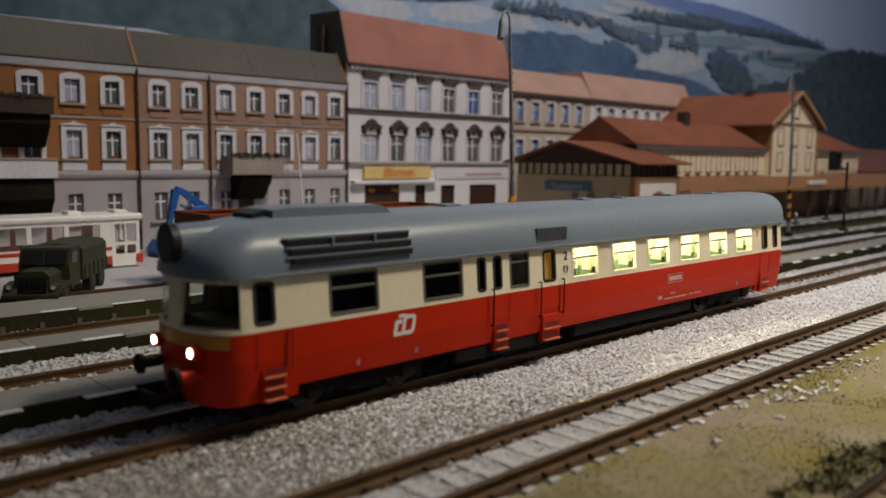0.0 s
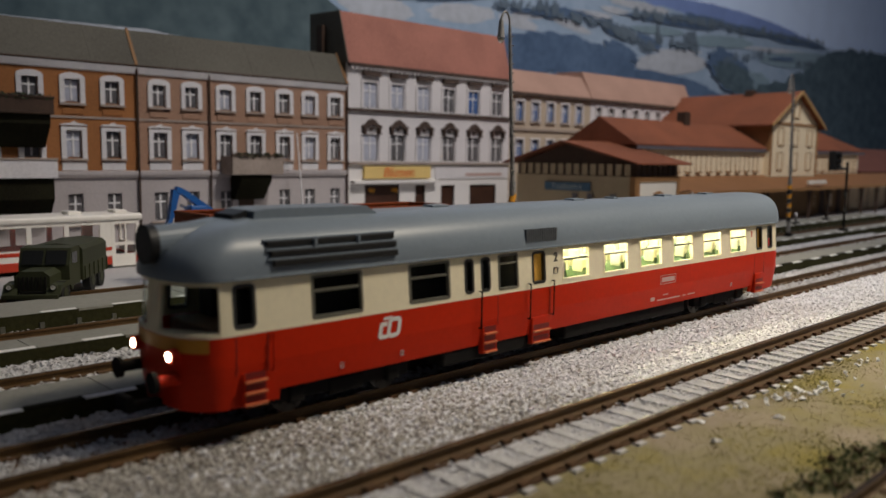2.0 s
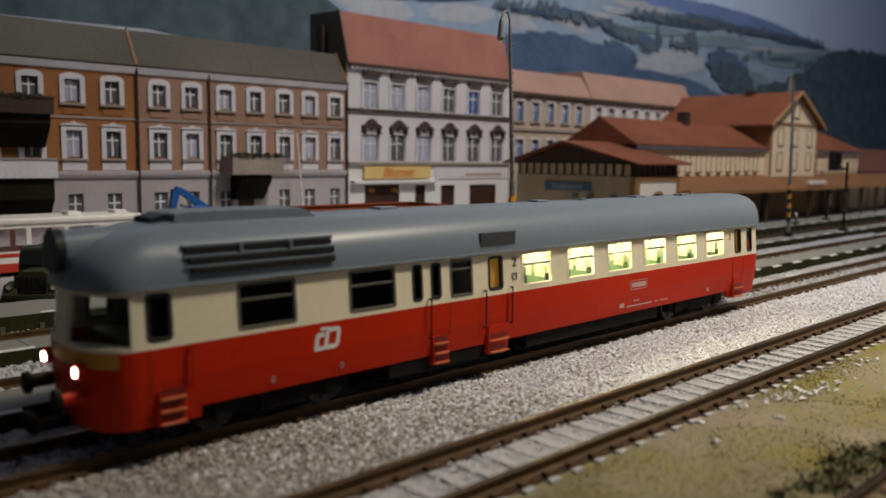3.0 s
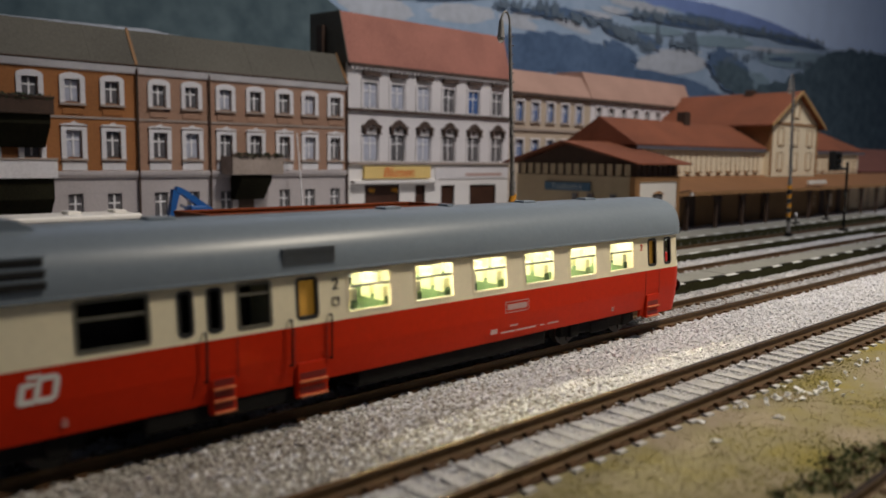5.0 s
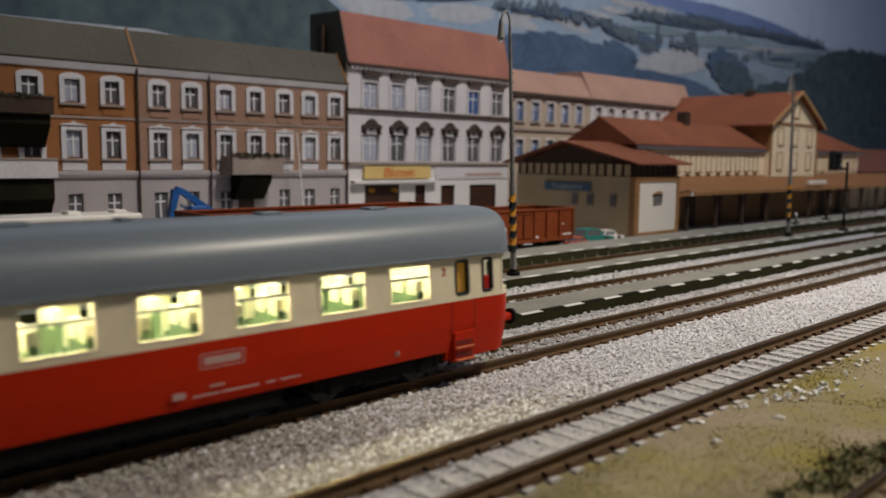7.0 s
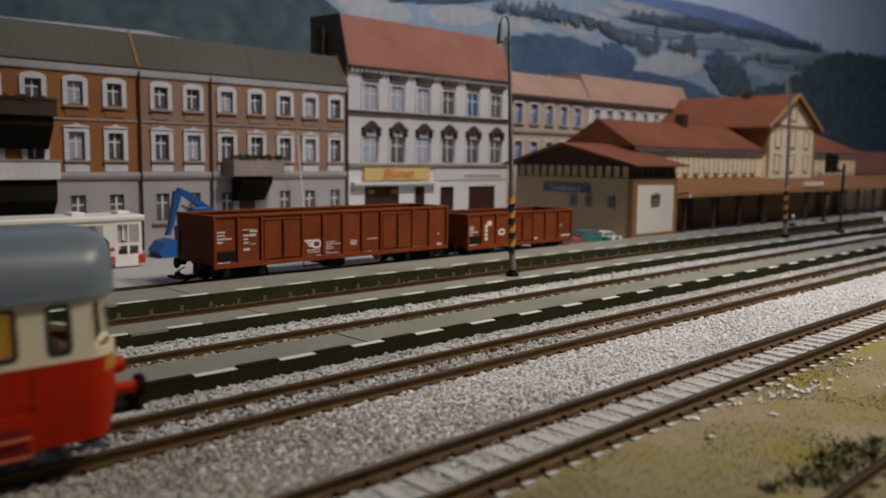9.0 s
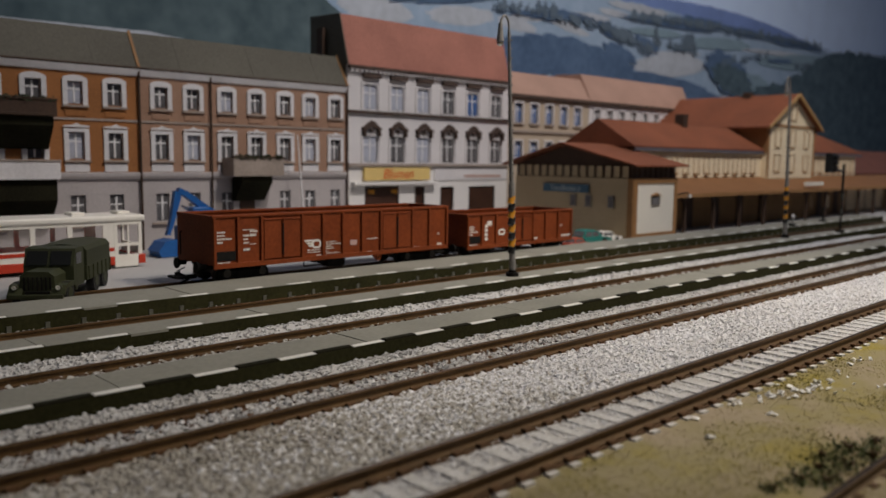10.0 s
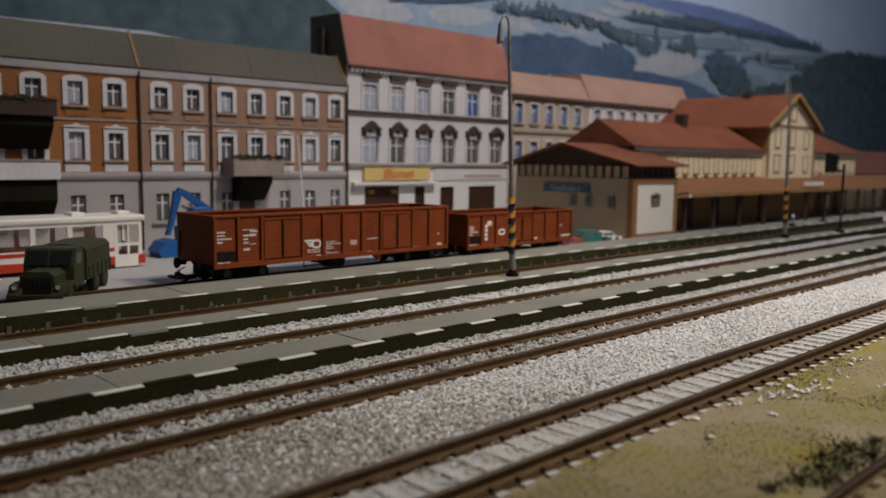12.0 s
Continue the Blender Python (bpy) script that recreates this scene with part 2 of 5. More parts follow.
def build_ground():
    bm = B()
    xs = [-350 + 25 * i for i in range(89)]
    ys = [-60, -40, -20] + [2.5 * i for i in range(0, 120)] + [320, 380, 460, 558]
    rows = [[bm.verts.new((x, y, ground_z(y) - 0.1 + 0.35 * noise.noise(Vector((x * 0.03, y * 0.06, 1))))) for y in ys] for x in xs]
    for a, b in zip(rows, rows[1:]):
        for j in range(len(ys) - 1):
            bm.faces.new((a[j], b[j], b[j + 1], a[j + 1]))
    m = material("scatter_ground", (0.60, 0.59, 0.58), 0.95, dark=(0.46, 0.44, 0.42), bump=0.3, grain=1800)
    nt = m.node_tree
    n, l = nt.nodes, nt.links
    base = n["Principled BSDF"].inputs["Base Color"].links[0].from_socket
    # sandy and mossy scatter on the verge before the tracks
    geo, sep, rng = n.new("ShaderNodeNewGeometry"), n.new("ShaderNodeSeparateXYZ"), n.new("ShaderNodeMapRange")
    l.new(geo.outputs["Position"], sep.inputs[0]), l.new(sep.outputs["Y"], rng.inputs["Value"])
    rng.inputs["From Min"].default_value, rng.inputs["From Max"].default_value = 0.0755, 0.0685
    patch, ramp = n.new("ShaderNodeTexNoise"), n.new("ShaderNodeValToRGB")
    patch.inputs["Scale"].default_value, patch.inputs["Detail"].default_value, patch.inputs["Roughness"].default_value = 34, 9, 0.68
    l.new(geo.outputs["Position"], patch.inputs["Vector"]), l.new(patch.outputs["Fac"], ramp.inputs[0])
    e = ramp.color_ramp.elements
    e[0].position, e[0].color = 0.40, (0.37, 0.30, 0.21, 1)
    e[1].position, e[1].color = 0.64, (0.32, 0.26, 0.055, 1)
    mid = ramp.color_ramp.elements.new(0.52)
    mid.color = (0.31, 0.265, 0.14, 1)
    mix = n.new("ShaderNodeMix")
    mix.data_type = "RGBA"
    l.new(rng.outputs[0], mix.inputs["Factor"]), l.new(base, mix.inputs["A"]), l.new(ramp.outputs[0], mix.inputs["B"])
    l.new(mix.outputs["Result"], n["Principled BSDF"].inputs["Base Color"])
    tagged(part("ground", bm, m, smooth=True), "sandy and gravelled model ground with mossy scatter", "ground", kind="structure")


RAIL = [(-0.95, -2.1), (0.95, -2.1), (0.95, -1.8), (0.22, -1.5), (0.22, -0.75), (0.45, -0.55), (0.45, -0.06), (0.36, 0), (-0.36, 0), (-0.45, -0.06), (-0.45, -0.55), (-0.22, -0.75), (-0.22, -1.5), (-0.95, -1.8)]


def build_track(name, label, yc, z, x0, x1, sleeper_mat, wide=18.5):
    t = thing(name, label, "track", "railway tracks", 0, yc, z, kind="structure")
    for s in (-6.35, 6.35):
        bm = prism(B(), [(y + s, h) for y, h in RAIL], "x", x0, x1)
        for f in bm.faces:
            f.material_index = int(f.normal.z > 0.95 and f.calc_center_median().z > -0.1)
        part("rail", bm, [RAILTOP, RAILSHINE], t)
        part("rail_bed", box(B(), x0, x1, s - 1.5, s + 1.5, -2.9, -2.12), SLEEPERDARK, t, "dark brown strip under the rail")
    bm = prism(B(), [(-1.15, -3.0), (1.15, -3.0), (1.0, -2.15), (-1.0, -2.15)], "y", -wide / 2, wide / 2)
    for s in (-6.35, 6.35):
        for k in (-1, 1):
            box(bm, -0.85, 0.85, s + k * 1.35 - 0.55, s + k * 1.35 + 0.55, -2.2, -1.5)
    for f in bm.faces:
        f.material_index = int(f.calc_center_median().z > -2.14)
    me = mesh_of("sleeper", bm, [sleeper_mat, RAILFOOT])
    x = x0 + 2.5
    while x < x1:
        shared("sleeper", me, t, x, 0, 0, random.uniform(-0.5, 0.5))
        x += 5.35
    return t


def build_platform(name, label, y0, y1, x0, x1, top, foot, dark_edge, pitch=9.6, shift=0.0):
    t = thing(name, label, "platform", "island platforms", 0, 0, 0, kind="structure")
    x = x0
    k = 0
    while x < x1:
        w = 57.6
        box_w = min(w, x1 - x)
        part("slab", box(B(), x + 0.12, x + box_w - 0.12, y0 + 2.2, y1, top - 1.3, top - 0.05 * (k % 3), 0.1), SLAB, t)
        x += w
        k += 1
    part("edge_wall", box(B(), x0, x1, y0 + 0.1, y0 + 1.6, foot, top - 0.12), WALLGREEN, t, "very dark green platform wall")
    bw = mesh_of("edge_stone", box(B(), 0.2, pitch - 0.3, 0.35, 2.1, -0.5, 0.04, 0.08), EDGEWHITE)
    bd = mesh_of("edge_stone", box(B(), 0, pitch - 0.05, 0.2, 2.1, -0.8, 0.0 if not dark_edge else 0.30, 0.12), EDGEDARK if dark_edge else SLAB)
    post = mesh_of("wall_post", box(B(), -0.6, 0.6, -0.25, 0.3, foot - top, -2.6, 0.08), EDGEGREY if foot < -3 else WALLGREEN)
    x, k = x0 + shift, 0
    while x < x1 - pitch:
        shared("edge_stone", bw if k % 2 else bd, t, x, y0 + random.uniform(-0.12, 0.12), top + random.uniform(-0.06, 0.06))
        shared("wall_post", post, t, x, y0, top)
        x += pitch
        k += 1
    return t


def build_yard():
    build_ground()
    build_track("track_front", "rusty model track with grey ballasted sleepers", 76.86, 2.45, 10, 640, SLEEPER)
    build_track("track_corner", "rusty model track at the layout's edge", 30.5, 1.6, 40, 420, SLEEPER)
    build_track("track_railcar", "rusty model track under the railcar", 125.75, 0, -330, 700, SLEEPERDARK)
    build_track("track_middle", "rusty model track between two platforms", 166.7, 0, -60, 760, SLEEPERDARK)
    build_track("track_far", "rusty model track before the wagon siding", 210.7, 0, -60, 800, SLEEPERDARK)
    build_track("track_siding", "sunk siding track carrying two freight wagons", 261.2, 0.3, -60, 331, SLEEPERDARK)
    build_platform("platform_1", "low concrete platform with white edge marks", 142.2, 157.2, -58, 720, 2.0, -2.8, True, shift=4.0)
    build_platform("platform_2", "low concrete platform with lamp and white marks", 187.6, 199.5, -58, 720, 2.0, -2.8, False, shift=1.0)
    build_platform("platform_3", "low concrete platform beside the wagon siding", 228.4, 250.8, -58, 720, 2.0, -4.2, False, shift=5.0)
    tagged(part("street", box(B(), -350, 1850, 269.5, 558, -3, -0.9), STREET), "pale grey street and station forecourt", "street", kind="structure")
    tagged(part("forecourt", box(B(), 333, 1850, 251.4, 269.3, -3, -0.9), STREET), "pale paved strip before the station", "pavement", kind="structure")
    gz = np.vectorize(ground_z)

    def strip(name, label, n, x0, x1, y0, y1, lift, s0, s1, mat, seed, near=1.6, bank=0.0, fuzzy=0.0):
        r = np.random.RandomState(seed)
        xs = x0 + (x1 - x0) * r.rand(n) ** near + (r.normal(0, fuzzy, n) if fuzzy else 0.0)
        ys = r.uniform(y0, y1, n)
        zs = gz(ys) + lift + r.uniform(-0.15, 0.35, n)
        zs += bank * np.clip((ys - (y1 - 6.0)) / 3.5, 0, 1)
        stones(name, xs, ys, zs, r.uniform(s0, s1, n), mat, seed, label)
        if bank:
            g0 = float(ground_z(y1 - 6.0)) + lift
            tagged(part("ballast_bank", prism(B(), [(y1 - 6.2, g0 - 1.2), (y1 - 6.0, g0), (y1 - 2.5, g0 + bank), (y1, g0 + bank), (y1, g0 - 1.2)], "x", -58, x1), mat), "pale ballast bank heaped against the platform wall", "ballast", kind="structure")
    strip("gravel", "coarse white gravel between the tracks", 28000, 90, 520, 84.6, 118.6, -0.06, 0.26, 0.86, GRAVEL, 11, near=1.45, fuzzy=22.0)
    # browner stones, also darker to carry the dim left end
    strip("gravel", "sand-grey ballast with chips, darkened for the light's fall-off", 12000, 20, 118, 84.6, 118.6, -0.06, 0.24, 0.72, SANDY_DIM, 18, near=0.85, fuzzy=14.0)
    strip("gravel", "pale ballast inside the front track", 14000, 30, 420, 70.9, 84.6, -0.02, 0.2, 0.46, GRAVEL, 12)
    strip("gravel", "pale ballast inside the railcar track", 19000, 0, 520, 119.5, 142.0, 0.1, 0.35, 0.8, BALLAST, 13, bank=1.0)
    strip("gravel", "pale ballast of the middle track", 14000, 0, 560, 157.5, 187.4, 0.2, 0.4, 0.95, BALLAST, 14, bank=0.8)
    strip("gravel", "grey ballast of the far track", 7000, 0, 600, 200, 228, 0.0, 0.3, 0.6, BALLASTDARK, 15)
    r = np.random.RandomState(9)
    px, py = [], []
    for cx, cy, sx, sy, n in ((150, 63.4, 4.0, 1.0, 14), (158, 62.0, 3.0, 1.2, 16), (166, 61.2, 1.6, 0.6, 6), (191, 63.4, 5.0, 1.0, 8), (139, 66.2, 1.5, 0.5, 4), (118, 60.0, 0.5, 0.4, 2), (137, 59.2, 1.0, 0.8, 3), (150, 58.0, 24, 5.0, 12)):
        px += list(cx + r.normal(0, sx, n))
        py += list(np.minimum(cy + r.normal(0, sy, n), 66.8))
    stones("pebbles", np.array(px), np.array(py), np.full(len(px), 0.35), r.uniform(0.4, 1.0, len(px)), PEBBLE, 16, "stray white pebbles on the mossy verge", "pebbles")
    n = 16000
    ys = r.uniform(24, 67.5, n)
    stones("verge_scatter", r.uniform(60, 300, n), ys, np.full(n, -0.02), r.uniform(0.06, 0.2, n), material("verge_crumbs", (0.42, 0.345, 0.20), 0.95, island=0.5, dark=(0.30, 0.25, 0.13)), 17, "fine sandy and mossy crumbs on the verge", "scatter")


def build_verge():
    """Short static-grass fibres and a dark leafy bush."""
    r = np.random.RandomState(21)
    n = 48000
    x, y = r.uniform(40, 330, n), r.uniform(20, 68, n)
    keep = np.array([noise.noise(Vector((a * 0.045, b * 0.07, 3))) > -0.05 for a, b in zip(x, y)])
    x, y = x[keep], y[keep]
    n = len(x)
    h, a, lean = r.uniform(0.12, 0.5, n), r.rand(n) * 6.283, r.normal(0, 0.3, (n, 2))
    w = 0.11
    base = np.stack([x, y, np.full(n, -0.1)], -1)
    side = np.stack([np.cos(a) * w, np.sin(a) * w, np.zeros(n)], -1)
    tip = base + np.stack([lean[:, 0], lean[:, 1], h], -1)
    v = np.stack([base - side, base + side, tip], 1).reshape(-1, 3) * MM
    me = bpy.data.meshes.new("grass")
    me.from_pydata(v.tolist(), [], np.arange(3 * n).reshape(-1, 3).tolist())
    me.materials.append(material("grass_fibre", (0.36, 0.30, 0.07), 0.9, island=0.4, dark=(0.26, 0.225, 0.08)))
    tagged(new("grass", me), "short yellow-green model grass fibres", "grass", kind="stuff")
    LEAF = material("bush_leaf", (0.16, 0.17, 0.055), 0.8, island=0.5, dark=(0.07, 0.09, 0.04))
    for bx, by, s in ((124, 44.6, 0.42), (130, 43.2, 0.5), (136, 41.6, 0.5), (118, 43.0, 0.5), (112, 43.4, 0.42), (106, 44.6, 0.3), (122, 40.6, 0.55), (114, 40.4, 0.5), (129, 39.6, 0.6)):
        bush = thing("bush", "small dark green foam bush on the verge", "bush", "verge bushes", bx, by, 0)
        bm = B()
        for k in range(4):
            rod(bm, (0, 0, -0.3), (random.uniform(-2, 2) * s, random.uniform(-2, 2) * s, 2.0 * s), 0.18, 5)
        part("stem", bm, SLEEPERDARK, bush)
        bm = B()
        for k in range(int(340 * s)):
            p = Vector((random.gauss(0, 4.4), random.gauss(0, 3.0), abs(random.gauss(0.1, 0.45)))) * s
            q = Euler((random.uniform(0, 6), random.uniform(0, 6), 0)).to_matrix() * random.uniform(0.16, 0.42)
            c = [bm.verts.new(p + q @ Vector(d)) for d in ((-1, 0, 0), (0, -0.7, 0.2), (1, 0, 0), (0, 0.7, 0.2))]
            bm.faces.new(c)
        tagged(part("foliage", bm, LEAF, bush), kind="stuff")


# ---- the railcar: local x runs from the nose (0) to the tail (208) ----
LEN, NOSE, TAIL, HALF = 209.0, 7.8, 7.6, 12.0
TIP = 1.3
VENTGREY = material("vent_grey", (0.125, 0.138, 0.15), 0.5, vary=0.2)
SEAM = material("seam_and_step_shade_red", (0.17, 0.012, 0.008), 0.5)
GUTTER, WAIST, SKIRT, APRON = 25.0, 15.9, 5.8, 4.0


def outline(w, a, b, nose, tail, k=18, flat=2.5):
    """Plan of the body, anticlockwise from the near tail corner: near side, nose, far side, tail."""
    pts = [(b - tail, -w)]
    for i in range(k + 1):
        t = math.pi * (i / k - 0.5)
        c, s = abs(math.cos(t)) ** (2 / flat), abs(math.sin(t)) ** (2 / flat)
        pts.append((a + nose - nose * c, math.copysign(w * s, t)))
    for i in range(k + 1):
        t = math.pi * (0.5 - i / k)
        c, s = abs(math.cos(t)) ** (2 / flat), abs(math.sin(t)) ** (2 / flat)
        pts.append((b - tail + tail * c, math.copysign(w * s, t)))
    return pts


PLAN = outline(HALF, TIP, LEN, NOSE, TAIL, 40)
CUM = [0.0]
for (pa, pb) in zip(PLAN, PLAN[1:]):
    CUM.append(CUM[-1] + math.dist(pa, pb))


def skin(u, v, d):
    """A point of the body's wall: u along the plan, v up, d inwards. Walls lean in above the waist and again below the buffers."""
    u = min(max(u, 0.0), CUM[-1])
    i = min(max(int(np.searchsorted(CUM, u)) - 1, 0), len(CUM) - 2)
    while CUM[i + 1] - CUM[i] < 1e-6:
        i += 1
    t = (u - CUM[i]) / (CUM[i + 1] - CUM[i])
    (x0, y0), (x1, y1) = PLAN[i], PLAN[i + 1]
    tx, ty = (x1 - x0) / (CUM[i + 1] - CUM[i]), (y1 - y0) / (CUM[i + 1] - CUM[i])
    d = d + max(v - WAIST, 0) * 0.075 + max(10.0 - v, 0) * 0.16
    return (x0 + (x1 - x0) * t + ty * d, y0 + (y1 - y0) * t - tx * d, v)


def u_near(x):
    return (LEN - TAIL) - x


U_FAR = CUM[1 + 40]


def u_far(x):
    return U_FAR + (x - TIP - NOSE)


def u_front(y):
    ys = [p[1] for p in PLAN[1:42]]
    return float(np.interp(y, ys, CUM[1:42]))


def u_back(y):
    ys = [p[1] for p in PLAN[42:83]][::-1]
    return float(np.interp(y, ys, CUM[42:83][::-1]))


# windows along one side: from, to, kind
SIDE = [(9.3, 13.4, "door"), (24.2, 35.2, "engine"), (46.2, 57.0, "engine"), (61.1, 63.8, "slot"), (65.9, 68.7, "slot"), (71.1, 77.5, "saloon"), (82.1, 86.7, "amber"),
        (92.7, 103.2, "lit"), (108.6, 119.4, "lit"), (124.5, 135.3, "lit"), (140.4, 151.2, "lit"), (156.4, 167.2, "lit"), (172.2, 183.0, "lit"), (189.3, 193.4, "amber"), (197.0, 200.4, "slot")]


def build_railcar():
    car = thing("railcar", "red and cream diesel railcar model with grey roof", "railcar", "", 58.7, 125.75, 0)
    car.scale = (0.9935, 1, 1)
    wins = []
    for x0, x1, kind in SIDE:
        lo, hi = (16.7, 24.2) if kind in ("engine", "lit", "saloon") else (16.9, 24.0)
        for far in (0, 1):
            a, b = (u_far(x0), u_far(x1)) if far else (u_near(x1), u_near(x0))
            wins.append((a, b, lo, hi, kind))
    for y0, y1 in ((-11.9, -1.6), (1.6, 11.9)):
        wins.append((u_front(y0), u_front(y1), 16.2, 24.3, "cab"))
        a, b = sorted((u_back(y0), u_back(y1)))
        wins.append((a, b, 16.9, 24.1, "cab"))
    holes = [(a + 0.35, b - 0.35, lo + 0.35, hi - 0.35) for a, b, lo, hi, kind in wins]
    us = sorted(set([0, *CUM[1:]] + [u_near(x) for x in range(10, 200, 10)] + [u_far(x) for x in range(10, 200, 10)]))
    part("upper_body", panel(B(), us, [WAIST, GUTTER], holes, skin, 0.7), CREAM, car, "cream upper body side")
    # lower body: the skirt is deeper at both ends
    cut = [(u_near(187.5), u_near(18.0), APRON, SKIRT), (u_far(18.0), u_far(187.5), APRON, SKIRT)]
    body = panel(B(), us, [APRON, SKIRT, 8, 11, WAIST - 0.02], cut, skin, 0.7)
    part("lower_body", body, RED, car, "red lower body and aprons")
    part("waist_stripe", sheet(B(), [u_front(-11.2 + 22.4 * k / 24) for k in range(25)], [13.6, WAIST - 0.1], skin, -0.06, 0.3), YELLOW, car, "yellow stripe across the front")
    part("waist_stripe", sheet(B(), [u_back(11.2 - 22.4 * k / 24) for k in range(25)], [13.6, WAIST - 0.1], skin, -0.06, 0.3), YELLOW, car, "yellow stripe across the back")
    # roof: shells of shrinking plan rise to the ridge
    bm = B()
    rings = []
    for k in range(13):
        p = math.radians(90 * k / 12)
        w = 12.15 * max(math.cos(p), 0) ** 0.72
        end = 1 - max(math.cos(p), 0) ** 0.9
        z = GUTTER + 8.9 * math.sin(p) ** 0.92
        pts = outline(max(w, 0.05), TIP - 0.1 + 19.0 * end, LEN + 0.1 - 5.6 * end ** 2.0, max(NOSE * math.cos(p), 0.05), max(TAIL * math.cos(p), 0.05), 20)
        rings.append([bm.verts.new((x, y, z)) for x, y in pts])
    low = [bm.verts.new((v.co.x, v.co.y, GUTTER - 0.35)) for v in rings[0]]
    for a, b in zip([low] + rings, rings):
        n = len(a)
        for i in range(n):
            bm.faces.new((a[i], a[(i + 1) % n], b[(i + 1) % n], b[i]))
    bmesh.ops.remove_doubles(bm, verts=bm.verts, dist=0.02)
    bmesh.ops.recalc_face_normals(bm, faces=bm.faces)
    roof = part("roof", bm, ROOFGREY, car, "blue-grey domed roof", smooth=True)
    bm = B()
    for s in (-1, 1):
        box(bm, 9.2, 201, s * 12.15 - 0.2, s * 12.15 + 0.2, GUTTER - 0.4, GUTTER + 0.05, 0.1)
    part("gutter", bm, ROOFGREY, roof)
    # raised radiator hatch with a sloped dark front
    part("hatch", prism(B(), [(17.2, 32.0), (17.5, 34.9), (20, 35.2), (41.4, 35.1), (44.4, 33.4), (44.4, 32.2)], "y", -4.8, 4.8), ROOFGREY, roof, "raised grey radiator hatch")
    part("hatch_grille", prism(B(), [(14.0, 32.4), (14.4, 34.3), (17.1, 35.0), (17.1, 32.2)], "y", -3.2, 3.2), BLACK, roof, "dark sloped grille")
    # side louvres of the engine room
    for s in (-1, 1):
        for k in range(3):
            z = 26.9 + 1.5 * k
            w = 12.15 * max(math.cos(math.asin(min(((z - GUTTER) / 8.9) ** (1 / 0.92), 1))), 0) ** 0.72
            part("louvre", box(B(), 15.8 + 0.3 * (2 - k), 42.7, s * (w + 0.05) - 0.6, s * (w + 0.05) + 0.35, z - 0.5, z + 0.5, 0.1), BLACK, roof, "dark louvre slot")
            part("louvre_lip", box(B(), 15.4, 43.1, s * (w - 0.1) - 0.5, s * (w - 0.1) + 0.42, z + 0.5, z + 0.8, 0.08), ROOFGREY, roof)
        for x in (24.6, 33.8):
            part("louvre_post", box(B(), x, x + 0.5, s * 11.0 - 1.2, s * 11.0 + 0.85, 26.2, 30.4, 0.1), ROOFGREY, roof)
        bm = B()
        for k in range(14):
            box(bm, 79.5 + 0.76 * k, 79.85 + 0.76 * k, s * 10.9 - 1.4, s * 10.9 + 0.5, 26.2, 29.0)
        part("roof_vent", bm, VENTGREY, roof, "dark slatted roof vent")
    for x, w in ((64, 2.4), (112, 2.2), (128, 0.9), (154, 2.2), (178, 2.2)):
        part("ventilator", box(B(), x - w, x + w, -1.6, 1.6, 33.5, 34.35, 0.25), ROOFGREY, roof)
    # top headlamp in its housing
    for x, d in ((1.0, 1), (LEN - 1.4, -1)):
        long = 13.2 if d > 0 else 5.5
        bm = rod(B(), (x, 0, 30.0), (x + d * long, 0, 30.6), 2.95, 24)
        lamp = part("top_lamp", bm, ROOFGREY, roof, "tubular lamp housing on the roof's end", smooth=False)
        part("lamp_rim", rod(B(), (x - d * 0.7, 0, 30.0), (x + d * 0.7, 0, 30.0), 3.2, 28), BLACK, lamp, "black lamp rim")
        part("lamp_glass", rod(B(), (x - d * 0.78, 0, 30.0), (x - d * 0.68, 0, 30.0), 2.6, 24), RUBBER, lamp)
    # windows
    for a, b, lo, hi, kind in wins:
        # cab and lit windows get cream frames: the light on them is in the colour
        mat = CREAM if kind in ("cab", "lit") else RUBBER if kind in ("door", "slot", "amber") else ALU
        r = 0.9 if kind in ("door", "slot", "amber") else 0.55
        w = part("window", ring(B(), a, b, lo, hi, r, 0.55, skin, -0.10, 0.7), mat, car)
        n = 8 if kind == "cab" else 2
        pane = part("pane", sheet(B(), [a + 0.3 + (b - a - 0.6) * k / n for k in range(n + 1)], [lo + 0.3, hi - 0.3], skin, 0.42, 0.1), GLASS, w)
        pane.visible_shadow = False
        if kind in ("lit", "engine", "saloon"):
            m = hi - 3.0 if kind != "saloon" else hi - 2.2
            part("glazing_bar", sheet(B(), [a + 0.3, b - 0.3], [m, m + 0.42], skin, 0.1, 0.45), RUBBER if kind == "lit" else mat, w)
        if kind == "amber":
            # the blind emits faintly itself, in place of light from behind
            part("blind", sheet(B(), [a + 0.3, b - 0.3], [lo + 0.2, hi - 0.2], skin, 1.0, 0.2), AMBER, w, "amber door blind that glows as if lit from behind")
    # inside
    part("floor_pan", box(B(), 12, LEN - 9, -10.4, 10.4, 8.6, 9.4), UNDER, car)
    part("inner_ceiling", box(B(), 8, LEN - 6, -11.0, 11.0, 24.45, 24.75), INSIDE, car)
    for y in (-11.1, 11.1):
        part("inner_lining", box(B(), 17, 195, y - 0.08, y + 0.08, 9.0, 16.6), INSIDE, car)
    for x in (16.5, 79.0, 90.4, 187.4, 195.0):
        part("bulkhead", box(B(), x, x + 0.5, -11.2, 11.2, 9.0, 24.45), INSIDE if 30 < x < 190 else CABBROWN, car)
    for y in (-5.6, 5.6):
        part("saloon_lamp", box(B(), 92, 186, y - 0.9, y + 0.9, 24.15, 24.42), GLOW, car, "glowing saloon light strip")
